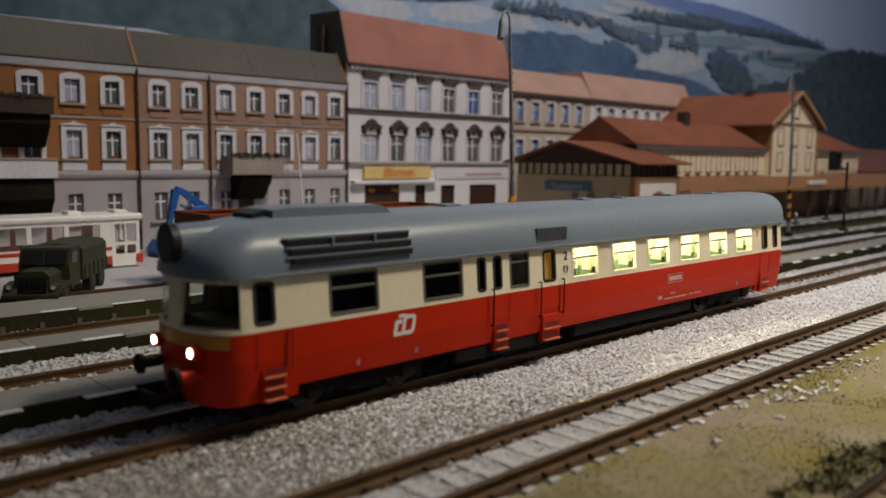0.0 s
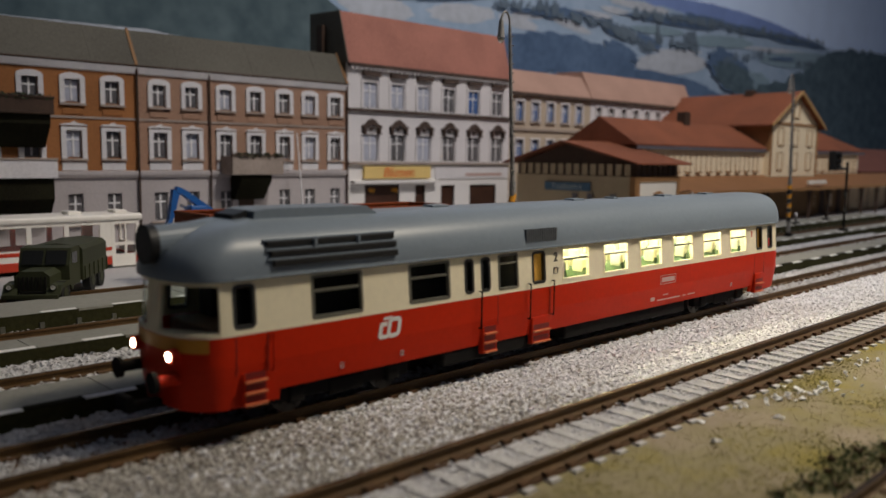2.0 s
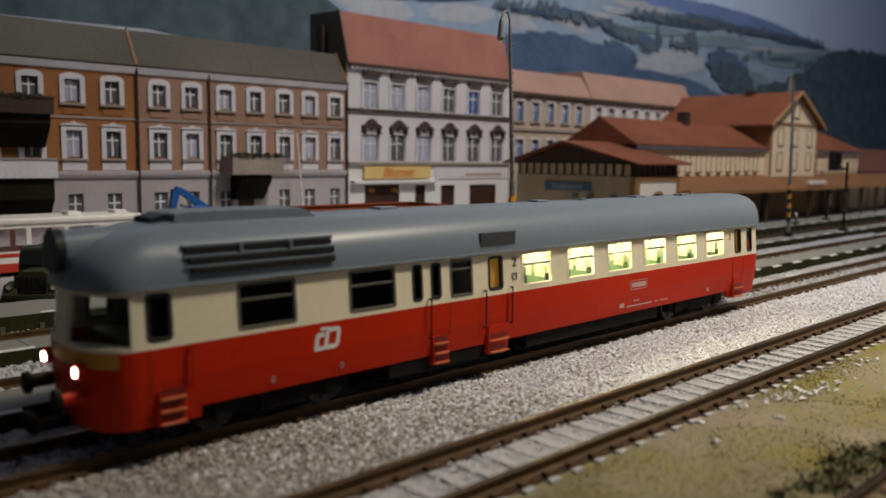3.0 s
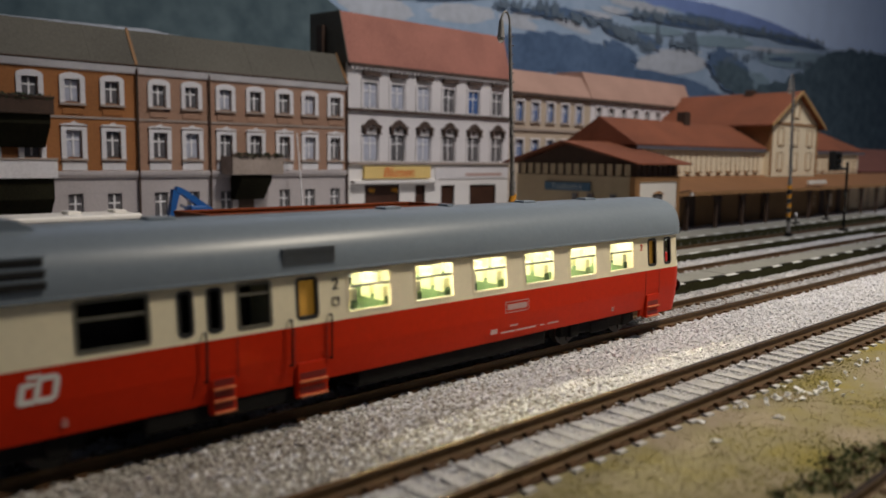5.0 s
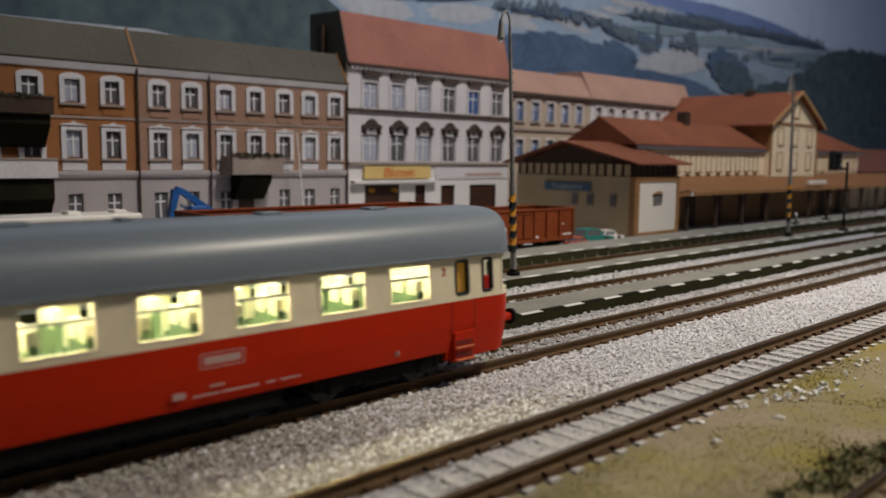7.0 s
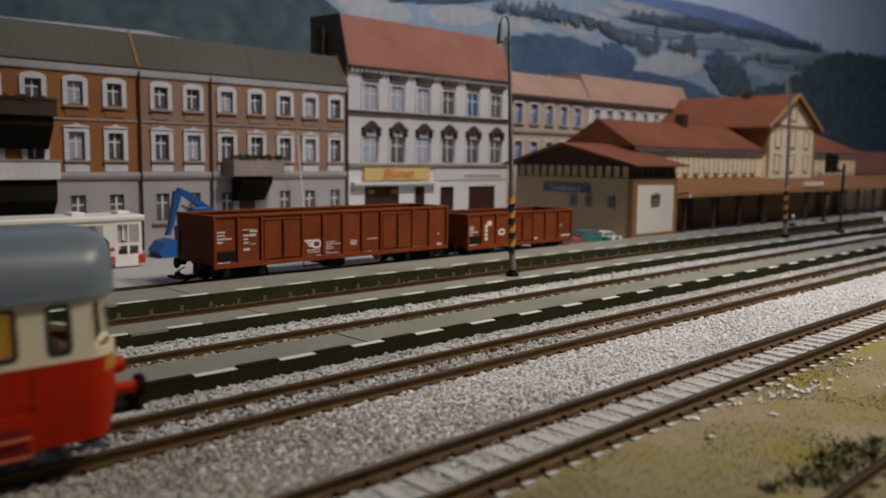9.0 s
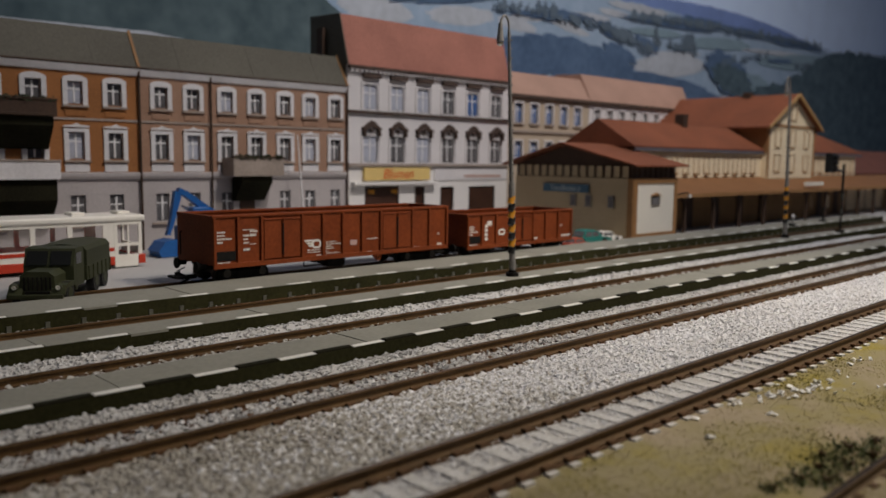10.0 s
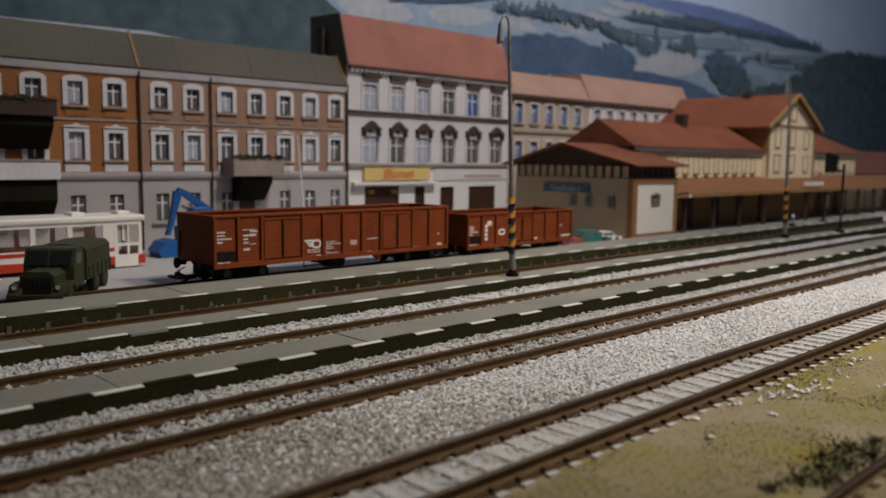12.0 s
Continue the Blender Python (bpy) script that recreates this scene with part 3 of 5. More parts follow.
    seat_me = mesh_of("seat", box(box(B(), -0.7, 0.7, -3.9, 3.9, 9.4, 18.6, 0.35), -3.2, 3.2, -3.9, 3.9, 9.4, 13.4, 0.35), SEATGREEN)
    head_me = mesh_of("headrest", box(B(), -0.85, 0.85, -1.5, 1.5, 17.6, 20.6, 0.3), INSIDE)
    for k in range(12):
        for y in (-6.6, 6.6):
            seat = shared("seat", seat_me, car, 95.5 + 7.8 * k, y, 0)
            for dy in (-2.0, 2.0):
                shared("headrest", head_me, seat, 0, dy, 0)
    part("luggage_rack", box(B(), 92, 186, 8.8, 11.0, 20.9, 21.2), INSIDE, car)
    # added black filler up to the ceiling, so the engine windows look dark
    part("engine_window_backing", box(B(), 20, 76, -8, 8, 9.4, 24.0, 0.6), UNDER, car)
    for x in (11.2, LEN - 8.6):
        part("driver_desk", box(B(), x - 3.0, x + 3.0, -8.5, 8.5, 9.4, 16.4, 0.5), CABBROWN, car)
        for y in (-4.4, 4.4):
            part("driver_seat", box(B(), x + 1.8 if x < 50 else x - 4.6, x + 4.6 if x < 50 else x - 1.8, y - 2.6, y + 2.6, 12, 22, 0.6), RUBBER, car)
    # added emissive box: imitates red light on the tail cab's fittings
    part("tail_red_glow", box(B(), LEN - 7.2, LEN - 4.6, -9.4, -6.8, 16.4, 19.4, 0.4), RED_GLOW, car, "added glowing box for the red light inside the tail cab")
    # ends: headlights, buffers, couplings
    for d, x in ((1, TIP), (-1, LEN)):
        for y in (-6.5, 6.5):
            px = x + d * 0.6
            h = part("headlight", rod(B(), (px - d * 1.0, y, 13.0), (px + d * 2.6, y, 13.0), 1.25, 18), RED, car)
            part("lens", rod(B(), (px - d * 1.12, y, 13.0), (px - d * 1.0, y, 13.0), 0.72, 16), HEADLIGHT if d > 0 else WHITE, h, "glowing headlight lens" if d > 0 else "unlit lamp lens")
            bf = part("buffer", rod(B(), (x - d * 2.6, y, 9.3), (x + d * 3.5, y, 9.3), 0.95, 14), RED if y < 0 else UNDER, car)
            part("buffer_head", rod(B(), (x - d * 3.4, y, 9.3), (x - d * 2.6, y, 9.3), 1.75, 18), UNDER, bf)
        part("coupling", box(box(B(), min(x - d * 4.5, x + d * 3), max(x - d * 4.5, x + d * 3), -1.2, 1.2, 3.6, 5.0, 0.2), min(x - d * 5.4, x - d * 4.2), max(x - d * 5.4, x - d * 4.2), -2.4, 2.4, 3.8, 6.4, 0.2), UNDER, car, "black plastic coupling hook")
        part("cab_floor", box(B(), min(x + d * 9, x + d * 20), max(x + d * 9, x + d * 20), -8.5, 8.5, 4.6, 8.6, 0.3), UNDER, car)
    # doors, steps and handrails
    for s in (-1, 1):
        for x0, x1, z0 in ((10.6, 15.2, 4.1), (66.2, 70.5, 4.0), (82.0, 88.2, 3.6), (188.9, 194.6, 3.6)):
            st = part("step_box", box(B(), x0, x1, s * 11.4 - 0.8, s * 11.4 + 0.72, z0, 9.6, 0.15), RED, car)
            for z in ((z0 + 0.2, z0 + 2.1, z0 + 4.0) if x0 < 80 else (z0 + 0.2, z0 + 2.7)):
                part("step_tread", box(B(), x0 + 0.3, x1 - 0.3, s * 12.3 - 0.55, s * 12.3 + 0.4, z, z + 0.32, 0.05), STEPS, st, "pale orange step edge")
                # flat darker red plate paints the shade of a recess between treads
                part("step_shade_plate", box(B(), x0 + 0.4, x1 - 0.4, s * 12.12 - 0.1, s * 12.12 + 0.06, z + 0.5, z + 1.6), SEAM, st)
        for x0, x1 in ((9.6, 15.4), (65.8, 70.9), (81.6, 88.2), (188.4, 194.8)):
            bm = B()
            for x in (x0, x1):
                box(bm, x - 0.09, x + 0.09, s * 12.0 - 0.05, s * 12.0 + 0.03, 9.5, 15.7)
            part("door_joint", bm, SEAM, car)
        for x in (65.2, 80.6, 88.7, 16.0):
            bm = rod(B(), (x, s * 12.75, 9.6), (x, s * 12.75, 17.2 if x > 60 else 15.4), 0.16, 6)
            for z in (9.6, 17.2 if x > 60 else 15.4):
                rod(bm, (x, s * 12.0, z), (x, s * 12.85, z), 0.16, 6)
            part("handrail", bm, UNDER if x > 60 else RED, car)
        # lettering: emblem, class figure, plate and small rows
        f = (lambda u, v, d, s=s: (u, s * (12.0 - d), v))
        g = (lambda u, v, d, s=s: (u + (v - 13) * 0.18, s * (12.0 - d), v))
        bm = sheet(B(), [38.7, 39.55], [11.5, 13.9], g, -0.08, 0.15)
        for u0, u1, v0, v1 in ((38.9, 41.0, 11.1, 11.85), (38.9, 40.5, 13.4, 14.15), (39.5, 41.4, 14.5, 15.1)):
            sheet(bm, [u0, u1], [v0, v1], g, -0.09, 0.15)
        ring(bm, 40.7, 43.9, 11.1, 14.9, 1.0, 0.8, g, -0.09, 0.1)
        part("emblem", bm, WHITE, car, "white rounded emblem")
        if s < 0:
            letters("class_figure", "2", 2.9, RUBBER, car, at(90.3, -11.62, 22.2, 0, 90), heavy=0.03)
            part("door_pictogram", ring(B(), 89.5, 90.9, 18.6, 20.0, 0.15, 0.22, f, 0.06, 0.4, 1), RUBBER, car, "small dark pictogram")
            letters("class_figure", "2", 2.3, RED, car, at(186.3, -11.62, 21.9, 0, 90), heavy=0.03)
        part("number_plate", ring(B(), 134.3, 142.0, 11.6, 14.0, 0.2, 0.22, f, -0.08, 0.1), PRINT, car, "plain number plate frame")
        part("number_bar", box(B(), 135.0, 141.3, s * 12.03 - 0.04, s * 12.03 + 0.04, 12.2, 13.4), PRINT, car)
        bm = B()
        for x0, x1, z in ((129.8, 131.8, 7.6), (133, 137.5, 7.4), (136.0, 138.4, 8.6), (138, 144.5, 7.4), (146, 147.5, 7.4), (148.6, 152.5, 7.4)):
            box(bm, x0, x1, s * 12.02 - 0.04, s * 12.02 + 0.04, z, z + (1.0 if x0 < 130 else 0.32))
        part("lettering_bars", bm, PRINT, car)
        for x in (30.2, 44.2, 174.0):
            part("small_mark", ring(B(), x, x + 0.62, 7.2, 8.2, 0.1, 0.2, f, 0.16, 0.6, 1), WHITE, car)
    # underframe and bogies
    part("underframe", box(box(box(B(), 22, 186, -8, 8, 4.6, 8.6, 0.3), 56, 84, -11, 11, 2.6, 7.5, 0.5), 96, 150, -10.5, 10.5, 2.4, 7.8, 0.5), UNDER, car)
    axles = []
    for bx in (33.0, 172.0):
        bog = part("bogie", box(box(box(B(), bx - 15, bx + 15, -9.6, -7.6, 2.6, 5.6, 0.4), bx - 15, bx + 15, 7.6, 9.6, 2.6, 5.6, 0.4), bx - 4, bx + 4, -9.8, 9.8, 2.0, 5.0, 0.4), UNDER, car)
        for wx in (bx - 10.8, bx + 10.8):
            bm = rod(B(), (0, -7.2, 0), (0, -5.4, 0), 3.9, 24)
            rod(bm, (0, 5.4, 0), (0, 7.2, 0), 3.9, 24), rod(bm, (0, -7.8, 0), (0, 7.8, 0), 0.7, 10)
            for k in range(6):
                a = k * math.pi / 3
                rod(bm, (1.0 * math.cos(a), -7.35, 1.0 * math.sin(a)), (3.0 * math.cos(a), -7.35, 3.0 * math.sin(a)), 0.25, 5)
            ax = part("axle", bm, WHEEL, bog)
            ax.location = (wx * MM, 0, 3.9 * MM)
            axles.append((ax, wx))
            for s in (-1, 1):
                part("axle_box", box(B(), wx - 1.6, wx + 1.6, s * 9.4 - 0.9, s * 9.4 + 0.9, 2.3, 5.4, 0.4), UNDER, bog)
    return car, axles


# ---- freight wagons ----
def build_wagon(x0, length, zlo, ztop, label, emblem, mat):
    w = thing("freight_wagon", label, "wagon", "open freight wagons", x0, 261.2, 0.3)
    H = 12.2
    L = length
    bm = prism(B(), [(-H - 0.35, zlo), (H + 0.35, zlo), (H + 0.35, ztop), (H - 0.35, ztop), (H - 0.35, zlo + 1), (-H + 0.35, zlo + 1), (-H + 0.35, ztop), (-H - 0.35, ztop)], "x", 0, L)
    part("end_wall", box(B(), 0, 0.7, -H + 0.36, H - 0.36, zlo + 1, ztop), mat, w)
    part("end_wall", box(B(), L - 0.7, L, -H + 0.36, H - 0.36, zlo + 1, ztop), mat, w)
    part("body", bm, mat, w)
    bm = B()
    for s in (-1, 1):
        box(bm, -0.4, L + 0.4, s * H - 0.8, s * H + 0.8, ztop - 0.2, ztop + 0.7, 0.15)
    for x in (0, L):
        box(bm, x - 0.7, x + 0.7, -H + 0.8, H - 0.8, ztop - 0.2, ztop + 0.7, 0.15)
    part("top_rail", bm, mat, w)
    long = L > 90
    ribs = (0.5, 9.4, 18.7, 35.7, 44.9, 54.1, 63.4, 72.8, 89.6, 99.0, L - 0.5) if long else (0.5, 9.5, 18.9, 28.5, 45.0, 54.2, 64.0, L - 0.5)
    doors = ((18.7, 35.7), (72.8, 89.6)) if long else ((28.5, 45.0),)
    for s in (-1, 1):
        for x in ribs:
            part("rib", box(B(), x - 0.5, x + 0.5, s * (H + 0.75) - 0.45, s * (H + 0.75) + 0.4, zlo, ztop - 0.2, 0.15), mat, w)
        part("side_sill", box(B(), 0, L, s * (H + 0.7) - 0.4, s * (H + 0.7) + 0.45, zlo - 1.2, zlo + 0.5, 0.12), mat, w)
        for da, db in doors:
            a, half = da + 0.7, (db - da) / 2
            for a0, a1 in ((a, a + half - 0.85), (a + half - 0.55, a + 2 * half - 1.4)):
                d = part("side_door", box(B(), a0, a1, s * (H + 0.6) - 0.25, s * (H + 0.6) + 0.2, zlo + 0.9, ztop - 1.2, 0.12), mat, w)
                f = (lambda u, v, dd, s=s: (u, s * (H + 0.8 - dd), v))
                part("door_frame", ring(B(), a0 + 0.15, a1 - 0.15, zlo + 1.1, ztop - 1.4, 0.15, 0.5, f, -0.35, 0.1), mat, d)
                part("door_latch", rod(B(), ((a1 if a0 == a else a0), s * (H + 1.2), zlo + 2), ((a1 if a0 == a else a0), s * (H + 1.2), ztop - 3), 0.2, 6), UNDER, d)
        k = ribs[1]
        y0, y1 = s * (H + 0.42) - 0.06, s * (H + 0.42) + 0.06
        bm = B()

        def line(a, b, z, h, pitch):
            """A row of small bars that stands for one line of lettering."""
            x = a
            while x < b:
                wide = pitch * random.uniform(0.55, 0.85)
                box(bm, x, x + wide, y0, y1, z, z + h)
                x += pitch
        for i, b in enumerate((4.6, 4.4, 7.0, 3.4)):
            line(1.6, b, ztop - 5.4 - i * 1.15, 0.55, 0.8)
        line(1.8, 6.0, zlo + 0.6, 0.35, 0.6)
        if long:
            for z, b, h in ((19.0, 15.4, 0.3), (18.2, 16.8, 0.7), (16.8, 13.6, 0.7), (16.8, 16.6, 0.9), (15.6, 13.4, 0.5), (14.4, 13.6, 0.5), (14.0, 16.6, 0.25), (11.9, 13.6, 0.8), (6.9, 16.4, 0.6)):
                line(11.6 if b < 16.6 else 14.2, b, z - 0.3, h, 0.62)
            for z, b in ((12.6, 51.2), (11.8, 53.2), (11.0, 49.4), (10.2, 50.0), (9.2, 47.6), (8.4, 52.6)):
                line(46.4, b, z - 0.3, 0.32, 0.6)
            for z in (10.0, 9.2):
                line(38.0, 44.0, z - 0.3, 0.3, 0.6)
            line(42.2, 44.4, 7.2, 0.9, 0.8), line(66.0, 70.8, 12.4, 0.32, 0.6), line(66.4, 68.0, 7.4, 0.4, 0.5), line(90.4, 94.2, 7.4, 0.35, 0.6), line(104.0, 106.6, 7.6, 0.9, 0.9), line(104.4, 105.0, 12.2, 0.7, 0.8)
            part("weight_table", box(B(), 57.8, 61.0, min(y0, y1), max(y0, y1), 10.6, 12.6), PRINT, w, "faded weight table")
        else:
            line(ribs[-2] + 2.4, ribs[-2] + 3.6, zlo + 6.4, 0.7, 0.5), line(ribs[-2] + 3.2, ribs[-1] - 0.8, zlo + 1.2, 0.9, 0.9), line(ribs[4] + 0.8, ribs[4] + 3.2, zlo + 0.8, 1.0, 1.1)
        part("lettering_bars", bm, WHITE, w)
        f = (lambda u, v, dd, s=s: (u, s * (H + 0.4 - dd), v))
        if emblem:
            e = 35.8
            bm = ring(B(), e + 4.2, e + 8.4, 10.4, 13.8, 1.5, 0.75, f, -0.1, 0.1)
            for i in range(3):
                prism(bm, [(e + 0.6 + 0.9 * i, 13.75 - 0.95 * i), (e + 4.6, 13.75 - 0.95 * i), (e + 4.6, 13.1 - 0.95 * i), (e + 1.4 + 0.9 * i, 13.1 - 0.95 * i)], "y", min(y0, y1), max(y0, y1))
            part("emblem", bm, WHITE, w, "white winged emblem")
        else:
            part("emblem", ring(B(), ribs[2] + 2, ribs[2] + 6.4, zlo + 4.2, zlo + 7, 1.0, 0.8, f, -0.1, 0.1), WHITE, w, "white rounded emblem")
            bm = B()
            for i in range(4):
                box(bm, k + 2.2, k + 4.0, y0, y1, zlo + 2.4 + i * 1.9, zlo + 3.7 + i * 1.9)
            box(bm, k + 3.6, k + 6.6, y0, y1, zlo + 9.0, zlo + 11.0)
            part("route_mark", bm, WHITE, w)
        part("label_board", box(B(), 1.2, k - 1.0, s * (H + 0.5) - 0.12, s * (H + 0.5) + 0.12, zlo + 1.4, zlo + 4.6), UNDER, w, "black label board")
    if long:
        part("mud_box", box(B(), 48.6, 57.4, -10.5, -5, 2.6, zlo - 0.6, 0.9), UNDER, w)
        part("step_stirrup", rod(rod(rod(B(), (36.4, -12.6, zlo - 1), (36.4, -12.6, 4.2), 0.22, 6), (36.4, -12.6, 4.2), (44.6, -12.6, 4.2), 0.22, 6), (44.6, -12.6, 4.2), (44.6, -12.6, zlo - 1), 0.22, 6), UNDER, w)
        wheel = rod(B(), (71.0, -13.2, 5.6), (71.0, -12.8, 5.6), 0.5, 10)
        for i in range(16):
            a, b = math.pi * i / 8, math.pi * (i + 1) / 8
            rod(wheel, (71.0 + 1.7 * math.cos(a), -13.0, 5.6 + 1.7 * math.sin(a)), (71.0 + 1.7 * math.cos(b), -13.0, 5.6 + 1.7 * math.sin(b)), 0.22, 5)
            if i % 4 == 0:
                rod(wheel, (71.0, -13.0, 5.6), (71.0 + 1.7 * math.cos(a), -13.0, 5.6 + 1.7 * math.sin(a)), 0.16, 5)
        part("brake_wheel", wheel, mat, w, "small spoked brake wheel")
    part("end_ladder", rod(rod(B(), (-0.8, 9.5, zlo + 2), (-0.8, 9.5, zlo + 10), 0.25, 6), (-0.8, 9.5, zlo + 10), (0, 9.5, zlo + 10.4), 0.25, 6), UNDER, w)
    part("underframe", box(box(B(), 2, L - 2, -7, 7, zlo - 1.3, zlo - 0.1, 0.2), L * 0.42, L * 0.52, -9, 9, zlo - 3.2, zlo - 0.2, 0.4), UNDER, w)
    for x, d in ((0, -1), (L, 1)):
        for y in (-7.3, 7.3):
            b = part("buffer", rod(B(), (x, y, zlo - 0.6), (x + d * 3.0, y, zlo - 0.6), 0.8, 12), UNDER, w)
            part("buffer_head", rod(B(), (x + d * 3.0, y, zlo - 0.6), (x + d * 3.7, y, zlo - 0.6), 1.9, 16), UNDER, b)
        bm = box(B(), min(x, x + d * 5.5), max(x, x + d * 5.5), -0.9, 0.9, 1.8, 3.2, 0.2)
        for y in (-2.4, 2.4):
            rod(bm, (x + d * 4.2, y, 2.6), (x + d * 8.6, y, 2.9), 0.5, 8)
        rod(bm, (x + d * 8.6, -2.6, 2.9), (x + d * 8.6, 2.6, 2.9), 0.5, 8), rod(bm, (x + d * 4.4, -2.6, 2.6), (x + d * 4.4, 2.6, 2.6), 0.55, 8)
        prism(bm, [(x + d * 3.6, 3.0), (x + d * 6.6, 4.6), (x + d * 7.6, 4.2), (x + d * 7.2, 3.4), (x + d * 5.2, 2.4)], "y", -0.7, 0.7)
        rod(bm, (x + d * 1.0, 0, 2.2), (x + d * 5.8, 0, 0.6), 0.35, 6)
        part("coupling", bm, UNDER, w, "black loop coupling with a raised hook")
        for y in (-7.3, 7.3):
            part("grab_rail", rod(rod(B(), (x + d * 0.5, y, zlo - 2.4), (x + d * 3.2, y, zlo - 3.4), 0.22, 6), (x + d * 3.2, y, zlo - 3.4), (x + d * 3.2, y - 2.2, zlo - 3.4), 0.22, 6), UNDER, w)
    for bx in ((13.5, L - 13.5) if L > 90 else (12.0, L - 12.0)):
        bog = part("bogie", box(box(box(B(), bx - 10, bx + 10, -9.4, -7.6, 1.8, 4.6, 0.4), bx - 10, bx + 10, 7.6, 9.4, 1.8, 4.6, 0.4), bx - 3, bx + 3, -9.6, 9.6, 1.4, 4.6, 0.4), UNDER, w)
        for wx in (bx - 7.0, bx + 7.0):
            bm = rod(rod(B(), (wx, -7.1, 3.8), (wx, -5.4, 3.8), 3.7, 20), (wx, -10.4, 3.8), (wx, -9.3, 3.8), 1.5, 12)
            rod(bm, (wx, 5.4, 3.8), (wx, 7.1, 3.8), 3.7, 20), rod(bm, (wx, -9.9, 3.8), (wx, 9.9, 3.8), 0.9, 10)
            part("axle", bm, WHEEL, bog)
    return w


# ---- houses ----
BRICK = material("plaster_orange_brown", (0.33, 0.135, 0.045), 0.9, vary=0.2, stain=60, bump=0.1)
BROWN = material("plaster_dusty_brown", (0.36, 0.215, 0.145), 0.9, vary=0.2, stain=50, bump=0.1)
GREYWALL = material("plaster_grey", (0.44, 0.40, 0.395), 0.9, vary=0.13, stain=50, bump=0.08)
MOULD = material("stucco_pale", (0.70, 0.68, 0.69), 0.85, vary=0.12, stain=70)
SILLGREY = material("stucco_grey", (0.34, 0.28, 0.24), 0.9, vary=0.2, stain=70)
OFFWHITE = material("plaster_off_white", (0.70, 0.67, 0.67), 0.85, vary=0.09, stain=50, bump=0.06)
SHOPWHITE = material("plaster_shop_white", (0.78, 0.75, 0.72), 0.8, vary=0.06, stain=40)
DARKSTUCCO = material("pediment_brown", (0.075, 0.05, 0.04), 0.9, vary=0.4, stain=120)
SLATE = material("roof_slate_grey", (0.115, 0.106, 0.084), 0.85, vary=0.24, stain=22, bump=0.15)
TILERED = material("roof_tile_salmon", (0.37, 0.155, 0.115), 0.85, vary=0.22, stain=45, bump=0.2)
TILEPALE = material("roof_tile_pale", (0.42, 0.26, 0.20), 0.85, vary=0.14, stain=45, bump=0.2)
TILESTATION = material("roof_tile_station", (0.20, 0.062, 0.027), 0.85, vary=0.34, stain=24, bump=0.15)
PANE = material("window_pane_dark", (0.13, 0.125, 0.13), 0.14, vary=0.5, stain=130)
PANEBLUE = material("window_pane_blue", (0.06, 0.13, 0.32), 0.15, vary=0.5, stain=130)
SHOPPANE = material("shop_pane_brown", (0.055, 0.026, 0.018), 0.3, vary=0.4, stain=90)
CURTAIN = material("net_curtain", (0.42, 0.44, 0.52), 0.7, vary=0.25, stain=150)
SASH = material("sash_white", (0.80, 0.79, 0.79), 0.6, vary=0.08)
PLANT = material("balcony_plant", (0.045, 0.055, 0.022), 0.8, island=0.5, dark=(0.018, 0.026, 0.014))
SASHTAN = material("sash_tan", (0.36, 0.30, 0.24), 0.6, vary=0.12)
DARKWOOD = material("dark_wood", (0.055, 0.030, 0.018), 0.7, vary=0.3)
BROWNWOOD = material("brown_beam", (0.30, 0.155, 0.06), 0.7, vary=0.2)
OCHRE = material("plaster_ochre", (0.50, 0.41, 0.31), 0.85, vary=0.12, stain=50)
STATIONTAN = material("station_plaster_tan", (0.47, 0.37, 0.235), 0.85, vary=0.10, stain=40)
STATIONCREAM = material("station_panel_cream", (0.80, 0.68, 0.48), 0.8, vary=0.07, stain=40)
TANFRAME = material("window_frame_tan", (0.40, 0.24, 0.10), 0.7, vary=0.15)
GALVANISED = material("lantern_grey", (0.25, 0.24, 0.23), 0.5, metal=0.4, vary=0.2)
STATIONWHITE = material("station_panel_white", (0.74, 0.70, 0.62), 0.8, vary=0.05, stain=40)


def flat(y, sign=1):
    return lambda u, v, d: (u, y + sign * d, v)


def sash(w, h, mat, transom=0.66, stile=0.75):
    """A casement: frame, mullion and transom."""
    bm = ring(B(), -w / 2, w / 2, 0, h, 0.06, stile, flat(0), 0.0, 0.7, 1)
    box(bm, -0.4, 0.4, 0.05, 0.6, stile, h - stile), box(bm, -w / 2 + stile, w / 2 - stile, 0.02, 0.6, h * transom - 0.34, h * transom + 0.34)
    return bm


def surround(w, h, t, style):
    """Raised moulding round an opening: plain, arched, or with a pediment."""
    bm = B()
    for s in (-1, 1):
        box(bm, s * (w / 2 + t / 2) - t / 2, s * (w / 2 + t / 2) + t / 2, -0.9, 0, -0.6, h, 0.1)
    if style == "arched":
        out = [(-(w / 2 + t), h), (w / 2 + t, h)] + [((w / 2 + t) * math.cos(radians(a)), h + 0.6 + 2.2 * math.sin(radians(a))) for a in range(0, 181, 20)]
        prism(bm, out, "y", -0.95, 0)
    elif style == "pediment":
        box(bm, -(w / 2 + t), w / 2 + t, -0.9, 0, h, h + 1.6, 0.1)
        prism(bm, [(-(w / 2 + t + 0.5), h + 2.2), (w / 2 + t + 0.5, h + 2.2), (w / 2 + t - 1, h + 3.0), (1.6, h + 3.2), (0, h + 4.1), (-1.6, h + 3.2), (-(w / 2 + t - 1), h + 3.0)], "y", -1.3, 0)
    elif style == "plain":
        box(bm, -(w / 2 + t), w / 2 + t, -0.9, 0, h, h + t, 0.1)
    return bm


